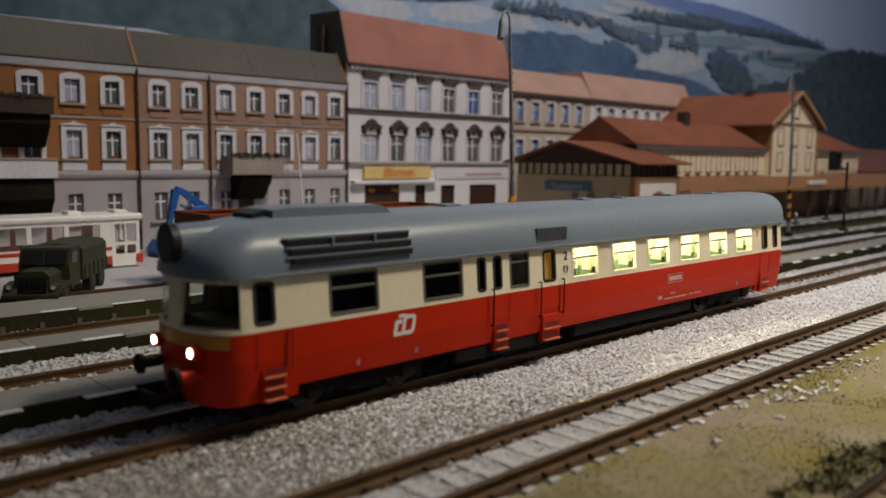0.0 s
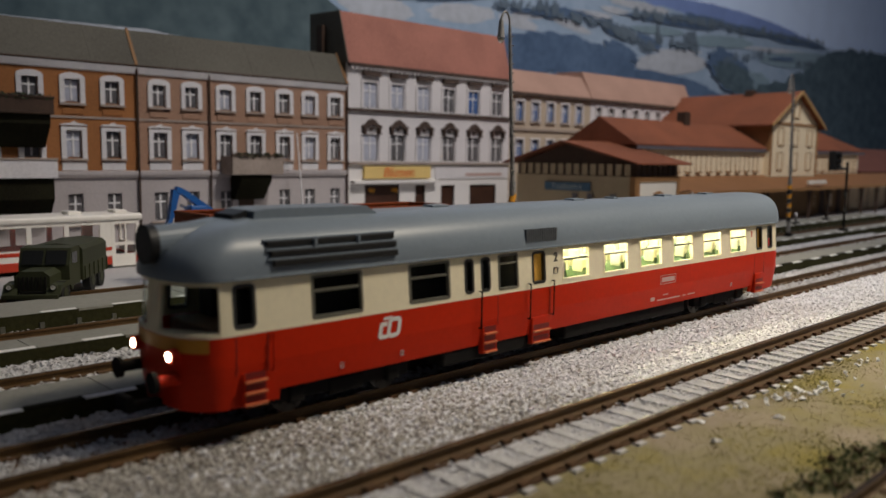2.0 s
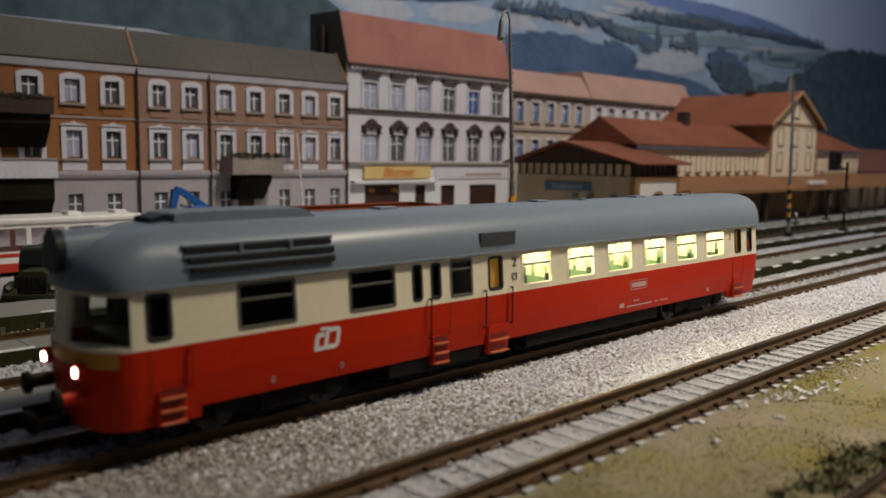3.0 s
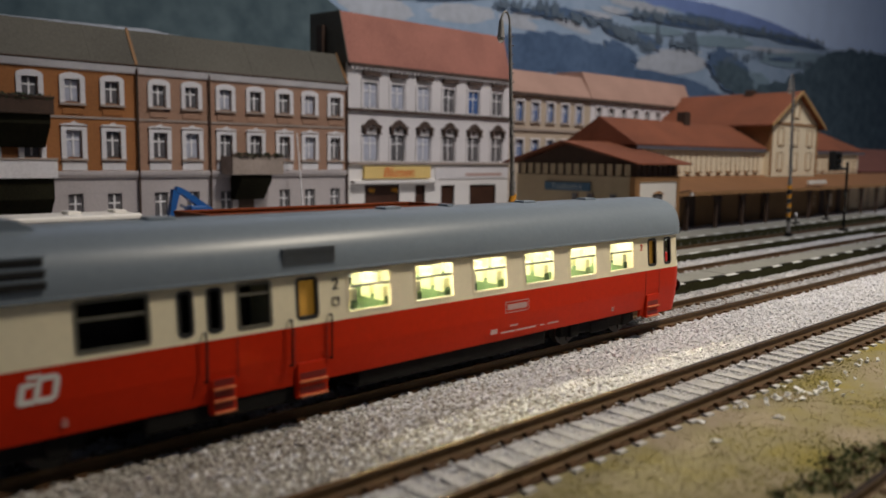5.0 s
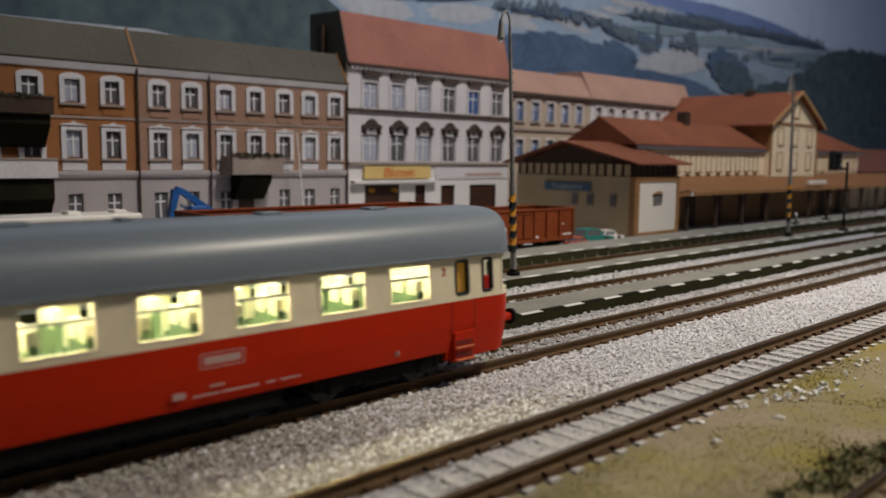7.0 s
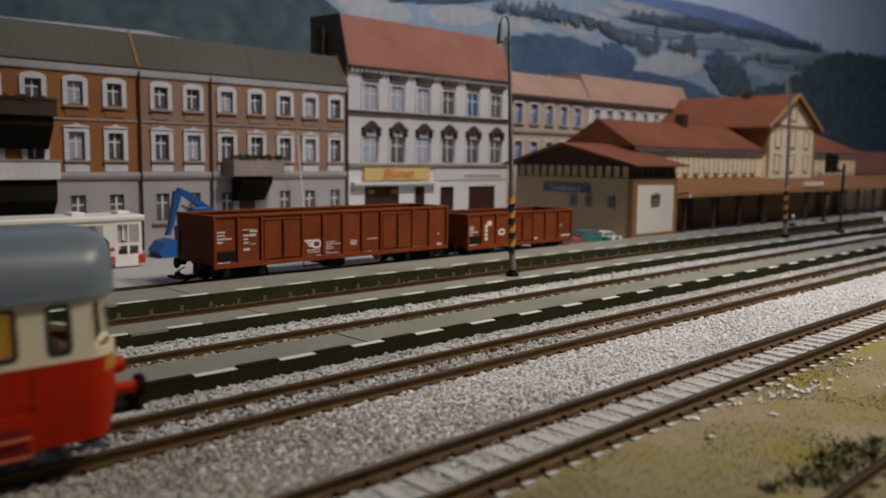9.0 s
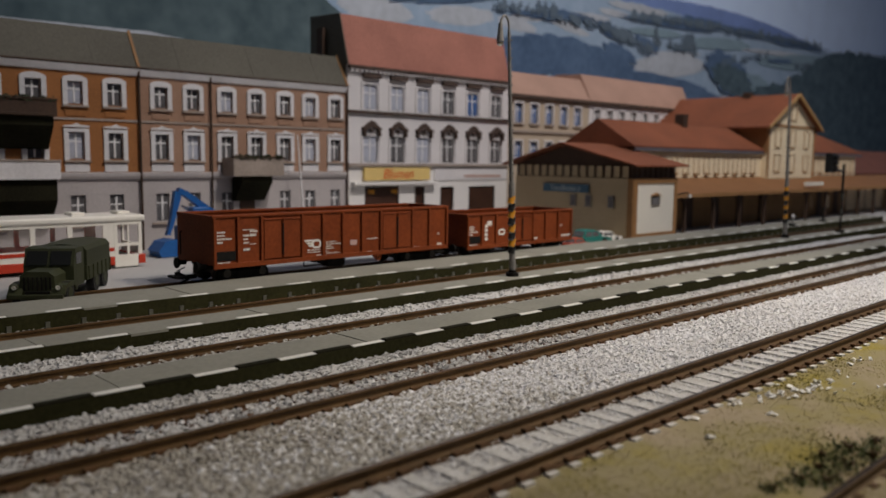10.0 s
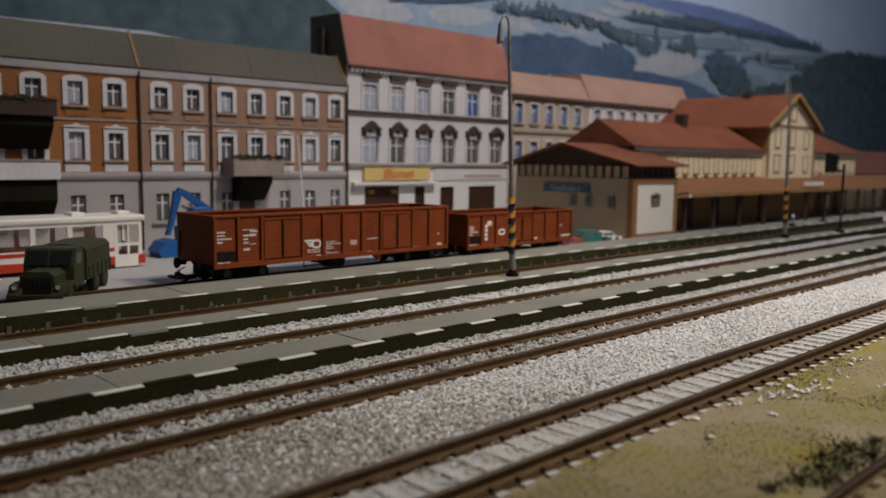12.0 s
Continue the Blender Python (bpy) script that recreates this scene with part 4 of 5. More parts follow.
class Windows:
    """One kind of window, shared by its repeats."""

    def __init__(self, w, h, sash_mat, pane_mat, sill_mat, mould=None, mould_mat=None, t=2.0, sill=True):
        self.w, self.h = w, h
        self.sash = mesh_of("window", sash(w, h, sash_mat), sash_mat)
        self.pane = mesh_of("pane", box(B(), -w / 2 + 0.3, w / 2 - 0.3, 0.35, 0.5, 0.3, h - 0.3), pane_mat)
        self.sill = mesh_of("sill", box(B(), -w / 2 - t - 0.3, w / 2 + t + 0.3, -1.4, 0.4, -1.5, -0.5, 0.12), sill_mat) if sill else None
        self.mould = mesh_of("surround", surround(w, h, t, mould), mould_mat) if mould else None

    def put(self, parent, x, y, z, pane=None):
        win = shared("window", self.sash, parent, x, y + 0.8, z)
        shared("pane", pane.pane if pane else self.pane, win, 0, 0, 0)
        if self.sill:
            shared("sill", self.sill, win, 0, -0.8, 0)
        if self.mould:
            shared("surround", self.mould, win, 0, -0.8, 0)
        return (x - self.w / 2, x + self.w / 2, z, z + self.h)


def shell(house, x0, x1, y, depth, z0, z1, mat):
    """Side and back walls."""
    bm = box(B(), x0, x0 + 1.5, y + 1.6, y + depth, z0, z1)
    box(bm, x1 - 1.5, x1, y + 1.6, y + depth, z0, z1), box(bm, x0 + 1.6, x1 - 1.6, y + depth - 1.5, y + depth, z0, z1), box(bm, x0 + 1.6, x1 - 1.6, y + 8, y + 9, z0, z1)
    part("side_wall", bm, mat, house)


def mansard(house, x0, x1, y, eave, ridge, run, back, mat, seams=0, hang=1.2, label=""):
    bm = prism(B(), [(y - hang, eave), (y - hang, eave + 0.7), (y + run, ridge), (y + back, ridge + 1.0), (y + back, eave)], "x", x0, x1)
    r = part("roof", bm, mat, house, label)
    for k in range(seams):
        x = x0 + (x1 - x0) * (k + 0.5) / seams
        bm = prism(B(), [(y - hang, eave + 0.75), (y - hang, eave + 1.0), (y + run, ridge + 0.3), (y + run, ridge)], "x", x - 0.25, x + 0.25)
        part("roof_seam", bm, mat, r)
    return r


def leafy_row(bm, x0, x1, y, z, spread, tall, count, seed):
    """Small leaves scattered along a railing."""
    rnd = random.Random(seed)
    for k in range(count):
        p = Vector((rnd.uniform(x0, x1), y + rnd.gauss(0, spread), z + tall * rnd.random() ** 1.6))
        q = Euler((rnd.uniform(0, 6), rnd.uniform(0, 6), 0)).to_matrix() * rnd.uniform(0.4, 0.9)
        bm.faces.new([bm.verts.new(p + q @ Vector(d)) for d in ((-1, 0, 0), (0, -0.7, 0.2), (1, 0, 0), (0, 0.7, 0.2))])
    return bm


def tenement(label, x0, x1, wall, bays, y=380.0, skip=(), ground=True, balconies=()):
    h = thing("town_house", label, "house", "street of town houses")
    top = Windows(6.6, 10.0, SASH, PANE, SILLGREY, "arched", MOULD, 2.2)
    mid = Windows(6.8, 12.0, SASH, PANE, SILLGREY, "pediment", MOULD, 2.2)
    low = Windows(6.6, 13.5, SASH, PANE, SILLGREY)
    curtain = Windows(6.6, 10.0, SASH, CURTAIN, SILLGREY)
    lace = Windows(6.8, 12.0, SASHTAN, CURTAIN, SILLGREY)
    hi, lo = [], []
    for k, x in enumerate(bays):
        hi.append(top.put(h, x, y, 67.0, curtain if k % 3 == 2 else None))
        hi.append(mid.put(h, x, y, 42.4, lace if k % 4 == 1 else None))
        if ground and k not in skip:
            lo.append(low.put(h, x, y, 12.5))
        part("apron_panel", box(B(), x - 5.4, x + 5.4, y - 0.5, y, 36.6, 40.4, 0.1), MOULD, h)
        part("lintel_band", box(B(), x - 4.6, x + 4.6, y - 0.4, y, 61.6, 64.4, 0.15), wall, h)
    part("upper_wall", panel(B(), [x0, x1], [35.5, 84.4], hi, flat(y), 1.6), wall, h)
    part("ground_wall", panel(B(), [x0, x1], [-1.2, 35.5], lo, flat(y), 1.6), GREYWALL, h, "grey plastered ground floor")
    part("string_course", prism(B(), [(y - 1.6, 34.6), (y - 1.0, 33.2), (y, 33.2), (y, 36.4), (y - 1.6, 36.0)], "x", x0, x1), GREYWALL, h)
    part("string_course", box(B(), x0, x1, y - 0.5, y - 0.01, 59.8, 60.8), SILLGREY, h)
    part("cornice", prism(B(), [(y, 81.2), (y - 1.0, 81.6), (y - 2.0, 84.4), (y, 84.4)], "x", x0, x1), MOULD, h, "pale moulded cornice")
    part("downpipe", rod(B(), (x1 - 0.8, y - 1.3, -1), (x1 - 0.8, y - 1.3, 84), 0.6, 8), DARKWOOD, h, "dark downpipe")
    if wall is BROWN:
        part("downpipe", rod(B(), (201.4, y - 1.3, -1), (201.4, y - 1.3, 84), 0.5, 8), DARKWOOD, h, "dark downpipe")
    part("gutter", rod(B(), (x0, y - 1.6, 85.0), (x1, y - 1.6, 85.0), 0.5, 8), DARKWOOD, h)
    shell(h, x0, x1, y, 40, -1.2, 84.4, GREYWALL)
    mansard(h, x0, x1, y, 84.4, 102.5, 9, 34, SLATE, 3, label="dull grey-brown slate roof")
    part("roof_verge", prism(B(), [(y - 1.4, 85.2), (y - 1.4, 86.0), (y + 9, 103.4), (y + 9, 102.6)], "x", x1 - 1.4, x1), BROWNWOOD, h, "brown roof verge")
    for bx0, bx1, z, hgt, mat, dark in balconies:
        b = part("balcony", box(B(), bx0, bx1, y - 13, y, z, z + 1.2, 0.2), mat, h)
        part("parapet", box(box(box(B(), bx0, bx1, y - 13, y - 12.2, z + 1.2, z + hgt, 0.1), bx0, bx0 + 0.8, y - 12.2, y, z + 1.2, z + hgt), bx1 - 0.8, bx1, y - 12.2, y, z + 1.2, z + hgt), mat, b)
        part("hand_rail", box(B(), bx0 - 0.3, bx1 + 0.3, y - 13.4, y - 11.8, z + hgt, z + hgt + 0.9, 0.15), dark, b)
        # consoles reach far down in near-black to imitate the shade under the balconies
        inset, low = (1, 19 if z < 50 else 14) if bx0 < 100 else (6, 13)
        part("console", prism(B(), [(y - 0.05, z - low), (y - 3, z - low), (y - 11, z - low + 10), (y - 11, z - 0.05), (y - 0.05, z - 0.05)], "x", bx0 + inset, bx1 - inset), EDGEDARK, b, "balcony console, near-black and deepened to stand for shade below")
        if mat is not MOULD:
            tagged(part("balcony_plants", leafy_row(B(), bx0 + 1, bx1 - 1, y - 12.6, z + hgt - 0.4, 0.7, 2.0, int(9 * (bx1 - bx0)), int(z)), PLANT, b, "dark green balcony plants"), kind="stuff")
        part("balcony_door", box(B(), (bx0 + bx1) / 2 - 4.5, (bx0 + bx1) / 2 + 4.5, y - 0.4, y - 0.02, -1, 24), DARKWOOD, h)
    return h


def white_house(x0=288.0, x1=427.0, y=380.0):
    h = thing("corner_shop_house", "off-white town house with red roof and shop", "house", "street of town houses")
    bays = [305.0, 326.0, 347.4, 369.2, 391.8, 414.6]
    top = Windows(10.0, 14.5, SASH, CURTAIN, SILLGREY, sill=False)
    blue = Windows(10.0, 14.5, SASH, PANEBLUE, SILLGREY, sill=False)
    dark = Windows(10.0, 14.5, SASH, PANE, SILLGREY, sill=False)
    mid = Windows(10.6, 15.6, SASH, CURTAIN, SILLGREY, sill=False)
    mid2 = Windows(10.6, 15.6, SASH, PANE, SILLGREY, sill=False)
    holes = []
    lintel = mesh_of("lintel", prism(B(), [(-7, 2.6), (-6.2, 0), (6.2, 0), (7, 2.6)], "y", -2.0, 0), DARKSTUCCO)
    ped = B()
    prism(ped, [(-7.2, 3.5), (-6.2, 1.2), (-6.6, -1.2), (-4.8, -1.4), (-4.7, 2.2), (0, 4.4), (4.7, 2.2), (4.8, -1.4), (6.6, -1.2), (6.2, 1.2), (7.2, 3.5), (4.4, 4.6), (2.4, 6.6), (0, 7.8), (-2.4, 6.6), (-4.4, 4.6)], "y", -2.2, 0)
    ball(ped, (0, -0.6, 1.9), 1.1, 1, (1.6, 1, 1))
    ped = mesh_of("pediment", ped, DARKSTUCCO)
    for k, x in enumerate(bays):
        holes.append(top.put(h, x, y, 72.9, (None, None, None, dark, blue, dark)[k]))
        holes.append(mid.put(h, x, y, 41.8, (None, mid2, None, mid2, mid2, mid2)[k]))
        shared("lintel", lintel, h, x, y, 91.0)
        shared("pediment", ped, h, x, y, 58.6)
        bm = B()
        for s in (-1, 1):
            box(bm, x + s * 6.5 - 0.8, x + s * 6.5 + 0.8, y - 0.7, y, 72.6, 89.0, 0.1), box(bm, x + s * 6.6 - 0.7, x + s * 6.6 + 0.7, y - 0.7, y, 41.0, 57.6, 0.1)
        part("jamb", bm, OFFWHITE, h)
    part("upper_wall", panel(B(), [x0, x1], [39.4, 97.5], holes, flat(y), 1.6), OFFWHITE, h)
    shop = [(300.5, 327.4, -1, 27.5), (340.4, 348.8, -1, 27.0), (362.6, 374.7, -1, 26.4), (388.9, 414.5, 5, 26.4)]
    part("shop_wall", panel(B(), [x0, x1], [-1.2, 39.4], shop, flat(y), 1.6), SHOPWHITE, h, "white shop front wall")
    for a, b, c, d in shop:
        p = part("shop_window", ring(B(), a, b, c, d, 0.1, 1.0, flat(y), 0.6, 1.6, 1), DARKWOOD, h)
        part("pane", box(B(), a + 0.8, b - 0.8, y + 1.1, y + 1.3, c + 0.8, d - 0.8), SHOPPANE, p)
    for x in (304.0, 322.0):
        part("sticker", prism(B(), [(x, 23.4), (x + 4.5, 22.6), (x + 4.8, 25.2), (x, 25.4)], "y", y + 0.9, y + 1.05), YELLOW, h, "yellow paper sticker")
    part("canopy", box(B(), 290, 357, y - 4.0, y, 28.4, 30.2, 0.2), SHOPWHITE, h)
    part("frieze", box(B(), 357, 426, y - 0.6, y, 30.5, 39, 0.15), OFFWHITE, h)
    part("shop_letter_bar", box(B(), 384, 419, y - 0.8, y - 0.55, 32.4, 34.0), material("faded_red", (0.5, 0.33, 0.28), 0.8), h)
    s = part("shop_sign", box(B(), 298.5, 351.5, y - 2.2, y - 0.6, 31.1, 38.6, 0.15), material("sign_yellow", (0.74, 0.54, 0.20), 0.6, vary=0.1), h, "yellow flower shop sign")
    letters("sign_letters", "Blumen", 8.2, material("sign_red", (0.62, 0.13, 0.03), 0.6), s, at(325, y - 2.25, 34.7, 0, 90), "orange-red painted letters", 0.25, 0.12)
    for z, o, mat in ((39.4, 1.8, SILLGREY), (70.2, 1.6, DARKSTUCCO)):
        part("string_course", box(B(), x0, x1, y - o, y, z, z + 1.7, 0.2), mat, h)
    bm = box(B(), x0, x1, y - 2.6, y, 95.6, 97.5, 0.2)
    part("cornice", bm, DARKSTUCCO, h, "dark toothed cornice")
    tooth = mesh_of("dentil", box(B(), -0.8, 0.8, -2.2, 0, -1.4, 0), OFFWHITE)
    x = x0 + 2
    while x < x1:
        shared("dentil", tooth, h, x, y, 95.5)
        x += 3.4
    shell(h, x0, x1, y, 44, -1.2, 97.5, SLATE)
    r = mansard(h, x0, x1, y, 97.5, 127.0, 7, 36, TILERED, label="salmon-red tiled mansard roof")
    part("gable_cladding", prism(B(), [(y - 1.2, 97.6), (y + 6.9, 127.1), (y + 36, 128.1), (y + 36, 97.6)], "x", x0 - 0.6, x0 - 0.05), SLATE, r, "dark gable cladding")
    part("chimney", box(B(), x0 - 3.2, x0 - 0.8, y + 20, y + 26, 96, 120, 0.2), DARKWOOD, h)
    return h


def far_house(label, x0, x1, wall, eave, ridge, roof, step, pane):
    y = 380.0
    h = thing("town_house", label, "house", "street of town houses")
    kind = Windows(8.0, 13.5, SASH, pane, SILLGREY, "plain", OFFWHITE, 1.2)
    holes = []
    x = x0 + step * 0.6
    while x < x1 - 6:
        for z in (70.5, 44.0):
            holes.append(kind.put(h, x, y, z))
        x += step
    part("front_wall", panel(B(), [x0, x1], [-1.2, eave], holes, flat(y), 1.6), wall, h)
    part("string_course", box(B(), x0, x1, y - 1.2, y, 63.4, 65.2, 0.2), SILLGREY, h)
    part("cornice", box(B(), x0, x1, y - 2.4, y, eave - 2.4, eave, 0.2), DARKSTUCCO, h)
    shell(h, x0, x1, y, 40, -1.2, eave, wall)
    mansard(h, x0, x1, y, eave, ridge, 9, 34, roof)
    return h


def hip(bm, x0, x1, y0, y1, z, apex, inset0, inset1):
    """A roof over a rectangle, ridge along x, with hipped or gabled ends."""
    ym = (y0 + y1) / 2
    lo = [bm.verts.new(p) for p in ((x0, y0, z), (x1, y0, z), (x1, y1, z), (x0, y1, z))]
    hi = [bm.verts.new((p[0], p[1], p[2] + 0.8)) for p in ((x0, y0, z), (x1, y0, z), (x1, y1, z), (x0, y1, z))]
    a, b = bm.verts.new((x0 + inset0, ym, apex)), bm.verts.new((x1 - inset1, ym, apex))
    fs = [lo, [hi[0], hi[1], b, a], [hi[1], hi[2], b], [hi[2], hi[3], a, b], [hi[3], hi[0], a]] + [[lo[i], lo[(i + 1) % 4], hi[(i + 1) % 4], hi[i]] for i in range(4)]
    bmesh.ops.recalc_face_normals(bm, faces=[bm.faces.new(f) for f in fs])
    return bm


def station():
    s = thing("station_building", "tan timbered station with red tiled roofs", "station")
    # end annex: plaster wall, boarded frieze, white framed panel
    part("annex_wall", box(B(), 394, 440, 256, 343, -1.2, 34.5), STATIONTAN, s, "tan plastered annex")
    part("frieze", box(B(), 394.5, 440, 256.5, 342.5, 34.5, 42.0), DARKWOOD, s)
    slat = mesh_of("frieze_slat", box(B(), -0.5, 0.1, -1.9, 1.9, 35.0, 41.4), STATIONTAN)
    for k in range(14):
        shared("frieze_slat", slat, s, 394.2, 261 + 5.9 * k, 0)
    slat = mesh_of("frieze_slat", box(B(), -1.9, 1.9, -0.5, 0.1, 35.0, 41.4), DARKWOOD)
    for k in range(8):
        shared("frieze_slat", slat, s, 397 + 5.6 * k, 256.2, 0)
    roof = part("annex_roof", prism(B(), [(250.5, 41.2), (250.5, 42.2), (304, 55.2), (350, 42.2), (350, 41.2), (304, 53.8)], "x", 388.5, 446), TILESTATION, s, "red annex roof with deep eaves")
    part("gable_board", prism(B(), [(257, 41.5), (304, 53.4), (343, 41.5)], "x", 395.2, 396.2), DARKWOOD, s, "dark boarded gable")
    bm = box(box(box(box(B(), 394, 397.2, 254.6, 256, -1, 34.5), 436.8, 440, 254.6, 256, -1, 34.5), 397.2, 436.8, 254.6, 256, 31.6, 34.5), 397.2, 436.8, 254.6, 256, -1, 3)
    p = part("end_panel", box(B(), 397.2, 436.8, 255.1, 256, 3, 31.6), STATIONWHITE, s, "white panel in a brown timber frame")
    part("panel_frame", bm, BROWNWOOD, p)
    part("corner_post", box(B(), 392.8, 394, 254.8, 258.6, -1, 34.5, 0.1), BROWNWOOD, s)
    w = part("small_window", ring(B(), 412, 421, 18.5, 24.5, 0.1, 0.9, flat(255.1), -0.5, 0.2, 1), SASHTAN, p)
    part("pane", box(B(), 412.5, 420.5, 254.8, 255.0, 19, 24), PANE, w)
    part("hood", prism(B(), [(410.8, 24.6), (422.2, 24.6), (417, 26.2)], "y", 254.0, 255.1), BROWNWOOD, w)
    for y in (270, 286, 297):
        w = part("end_window", box(B(), 393.4, 394, y - 2.4, y + 2.4, 17, 24.5), SASHTAN, s)
        part("pane", box(B(), 393.1, 393.38, y - 1.8, y + 1.8, 17.6, 23.9), PANE, w)
    sign = part("name_board", box(B(), 392.6, 393.8, 285.5, 319.5, 25.4, 30.4, 0.15), material("sign_blue", (0.06, 0.13, 0.20), 0.6, vary=0.15), s, "blue station name board")
    letters("board_letters", "Toušk\u006fvice", 4.9, material("sign_pale", (0.45, 0.52, 0.55), 0.6), sign, at(392.5, 302.5, 27.9, -90, 90), "pale painted letters")
    # low main wing
    part("wing_wall", box(B(), 441, 812, 286, 336, -1.2, 52.6), STATIONCREAM, s, "cream timber-framed upper wall")
    for a, c in ((438, 615.8), (703.2, 822)):
        part("wing_eave", box(B(), a, c, 283.6, 285.9, 50.8, 53.2, 0.2), material("eave_grey", (0.13, 0.12, 0.14), 0.8, vary=0.2), s)
    part("wing_roof", hip(B(), 436, 615.8, 283.4, 341, 53.2, 71.5, 1, 0), TILESTATION, s, "orange-red wing roof")
    part("wing_roof", hip(B(), 703.2, 824, 283.4, 341, 53.2, 71.5, 0, 40), TILESTATION, s, "orange-red wing roof")
    glaze = mesh_of("blind_window", ring(B(), -3.4, 3.4, 36.2, 48.4, 0.1, 0.8, flat(285.95), -0.5, 0, 1), TANFRAME)
    sillm = mesh_of("window_ledge", box(B(), -3.2, 3.2, 284.2, 286, 35.4, 36.4), BROWNWOOD)
    for k in range(26):
        x = 446 + 14.2 * k
        if 606 < x < 712:
            continue
        shared("blind_window", glaze, s, x, 0, 0)
        shared("window_ledge", sillm, s, x, 0, 0)
    # gabled centre block
    g = part("centre_block", prism(B(), [(616, -1), (703, -1), (703, 74), (659.5, 97), (616, 74)], "y", 281.2, 400), STATIONCREAM, s, "cream gabled centre block")
    bm = prism(B(), [(610, 70.6), (610, 72.0), (659.5, 99.4), (709, 72.0), (709, 70.6), (659.5, 97.4)], "y", 277.5, 402)
    part("gable_roof", bm, TILESTATION, s, "steep red gable roof")
    bm = prism(B(), [(609.5, 70.2), (609.5, 72.4), (659.5, 99.8), (709.5, 72.4), (709.5, 70.2), (659.5, 97.2)], "y", 276.2, 277.5)
    part("barge_board", bm, TANFRAME, s)
    bm = B()
    for x in (616.9, 702.1):
        box(bm, x - 1, x + 1, 280.4, 281.2, 33, 74)
    box(bm, 618, 701, 280.5, 281.2, 72.4, 74.2)
    part("timber_frame", bm, BROWNWOOD, g)
    for x in (633, 660, 687):
        for z in ((56, 37) if x != 660 else (56, 37, 78)):
            w = part("centre_window", ring(B(), x - 5, x + 5, z, z + 14, 0.1, 1.4, flat(280.8), -0.4, 0.4, 1), TANFRAME, g)
            part("pane", box(B(), x - 4, x + 4, 280.8, 281.1, z + 1, z + 13), STATIONCREAM, w)
    part("chimney", box(B(), 536, 543, 308, 315, 66, 78.5, 0.3), DARKWOOD, s)
    part("chimney", box(B(), 655, 662, 316, 323, 96, 102, 0.3), DARKWOOD, s)
    part("side_wall", box(B(), 615.4, 616, 281.4, 399, 52, 73.5), BROWNWOOD, s, "brown boarded side wall")
    part("shaded_wall", box(B(), 616, 703, 280.4, 281.1, -1, 32.2), material("base_wall_brown", (0.24, 0.14, 0.06), 0.8, vary=0.25), s, "brown wall below the canopy")
    # platform canopy, its posts and the shaded wall below
    part("canopy", prism(B(), [(258, 23.0), (258, 24.4), (286, 33.5), (286, 32.2)], "x", 442, 960), material("canopy_brown", (0.23, 0.105, 0.04), 0.7, vary=0.15), s, "brown canopy over the platform")
    part("canopy_fascia", box(B(), 442, 960, 257.2, 258, 22.2, 24.6), BROWNWOOD, s)
    pst = B()
    box(pst, -1, 1, -1, 1, -1, 24)
    prism(pst, [(-5.5, 23.5), (-1, 17), (1, 17), (5.5, 23.5)], "y", -0.8, 0.8)
    pst = mesh_of("canopy_post", pst, DARKWOOD)
    for k in range(14):
        shared("canopy_post", pst, s, 462 + 37 * k, 262, 0)
    part("lower_wall", box(B(), 441, 960, 284.6, 286, -1.2, 32), material("lower_wall_brown", (0.24, 0.14, 0.06), 0.8, vary=0.25), s, "brown lower wall under the canopy")
    door = mesh_of("platform_door", box(B(), -5, 5, 283.9, 284.7, -1, 20, 0.1), DARKWOOD)
    pale = mesh_of("notice", box(B(), -3.2, 3.2, 284.0, 284.6, 5, 16, 0.1), STATIONCREAM)
    for k in range(9):
        shared("platform_door", door, s, 470 + 37 * k, 0, 0)
        if k > 5:
            shared("notice", pale, s, 488 + 37 * k, 0, 0)
    # pale bays carry the warm light on this end of the wall
    for k in range(4):
        p = part("lit_bay_panel", box(B(), 792 + 24 * k, 812 + 24 * k, 283.6, 284.5, 1, 21, 0.2), STATIONCREAM, s, "cream wall bay, pale to show warm light under the canopy")
        part("bay_window", ring(B(), 797 + 24 * k, 807 + 24 * k, 6, 17, 0.1, 1.0, flat(283.5), -0.3, 0.1, 1), TANFRAME, p)
    lantern = part("wall_lantern", rod(rod(B(), (440, 255, 24.5), (444, 251, 26.0), 0.35, 8), (444, 251, 26.0), (445.5, 249.5, 24.6), 0.35, 8), UNDER, s, "small dark wall lantern")
    part("shade", rod(B(), (445.5, 249.5, 23.2), (445.5, 249.5, 24.8), 1.9, 14, 0.6), GALVANISED, lantern)
    part("canopy_sign", box(B(), 634, 668, 257.6, 259.2, 26.8, 29.6, 0.2), STATIONWHITE, s, "white sign on the canopy")
    return s


def background_buildings():
    a = thing("far_shed", "dark red shed beyond the station", "shed")
    part("shed_wall", box(B(), 845, 1100, 300, 350, -1, 34), material("shed_red", (0.13, 0.035, 0.02), 0.85, vary=0.2), a)
    part("shed_roof", hip(B(), 838, 1105, 292, 358, 34, 58, 8, 8), material("shed_roof", (0.14, 0.05, 0.035), 0.8, vary=0.2), a)
    b = thing("far_house", "small house with a pale grey roof", "house")
    part("house_wall", box(B(), 905, 960, 372, 412, -1, 44), OCHRE, b)
    part("house_roof", hip(B(), 900, 965, 366, 418, 44, 68, 4, 4), material("pale_roof", (0.42, 0.42, 0.44), 0.7, vary=0.1), b)


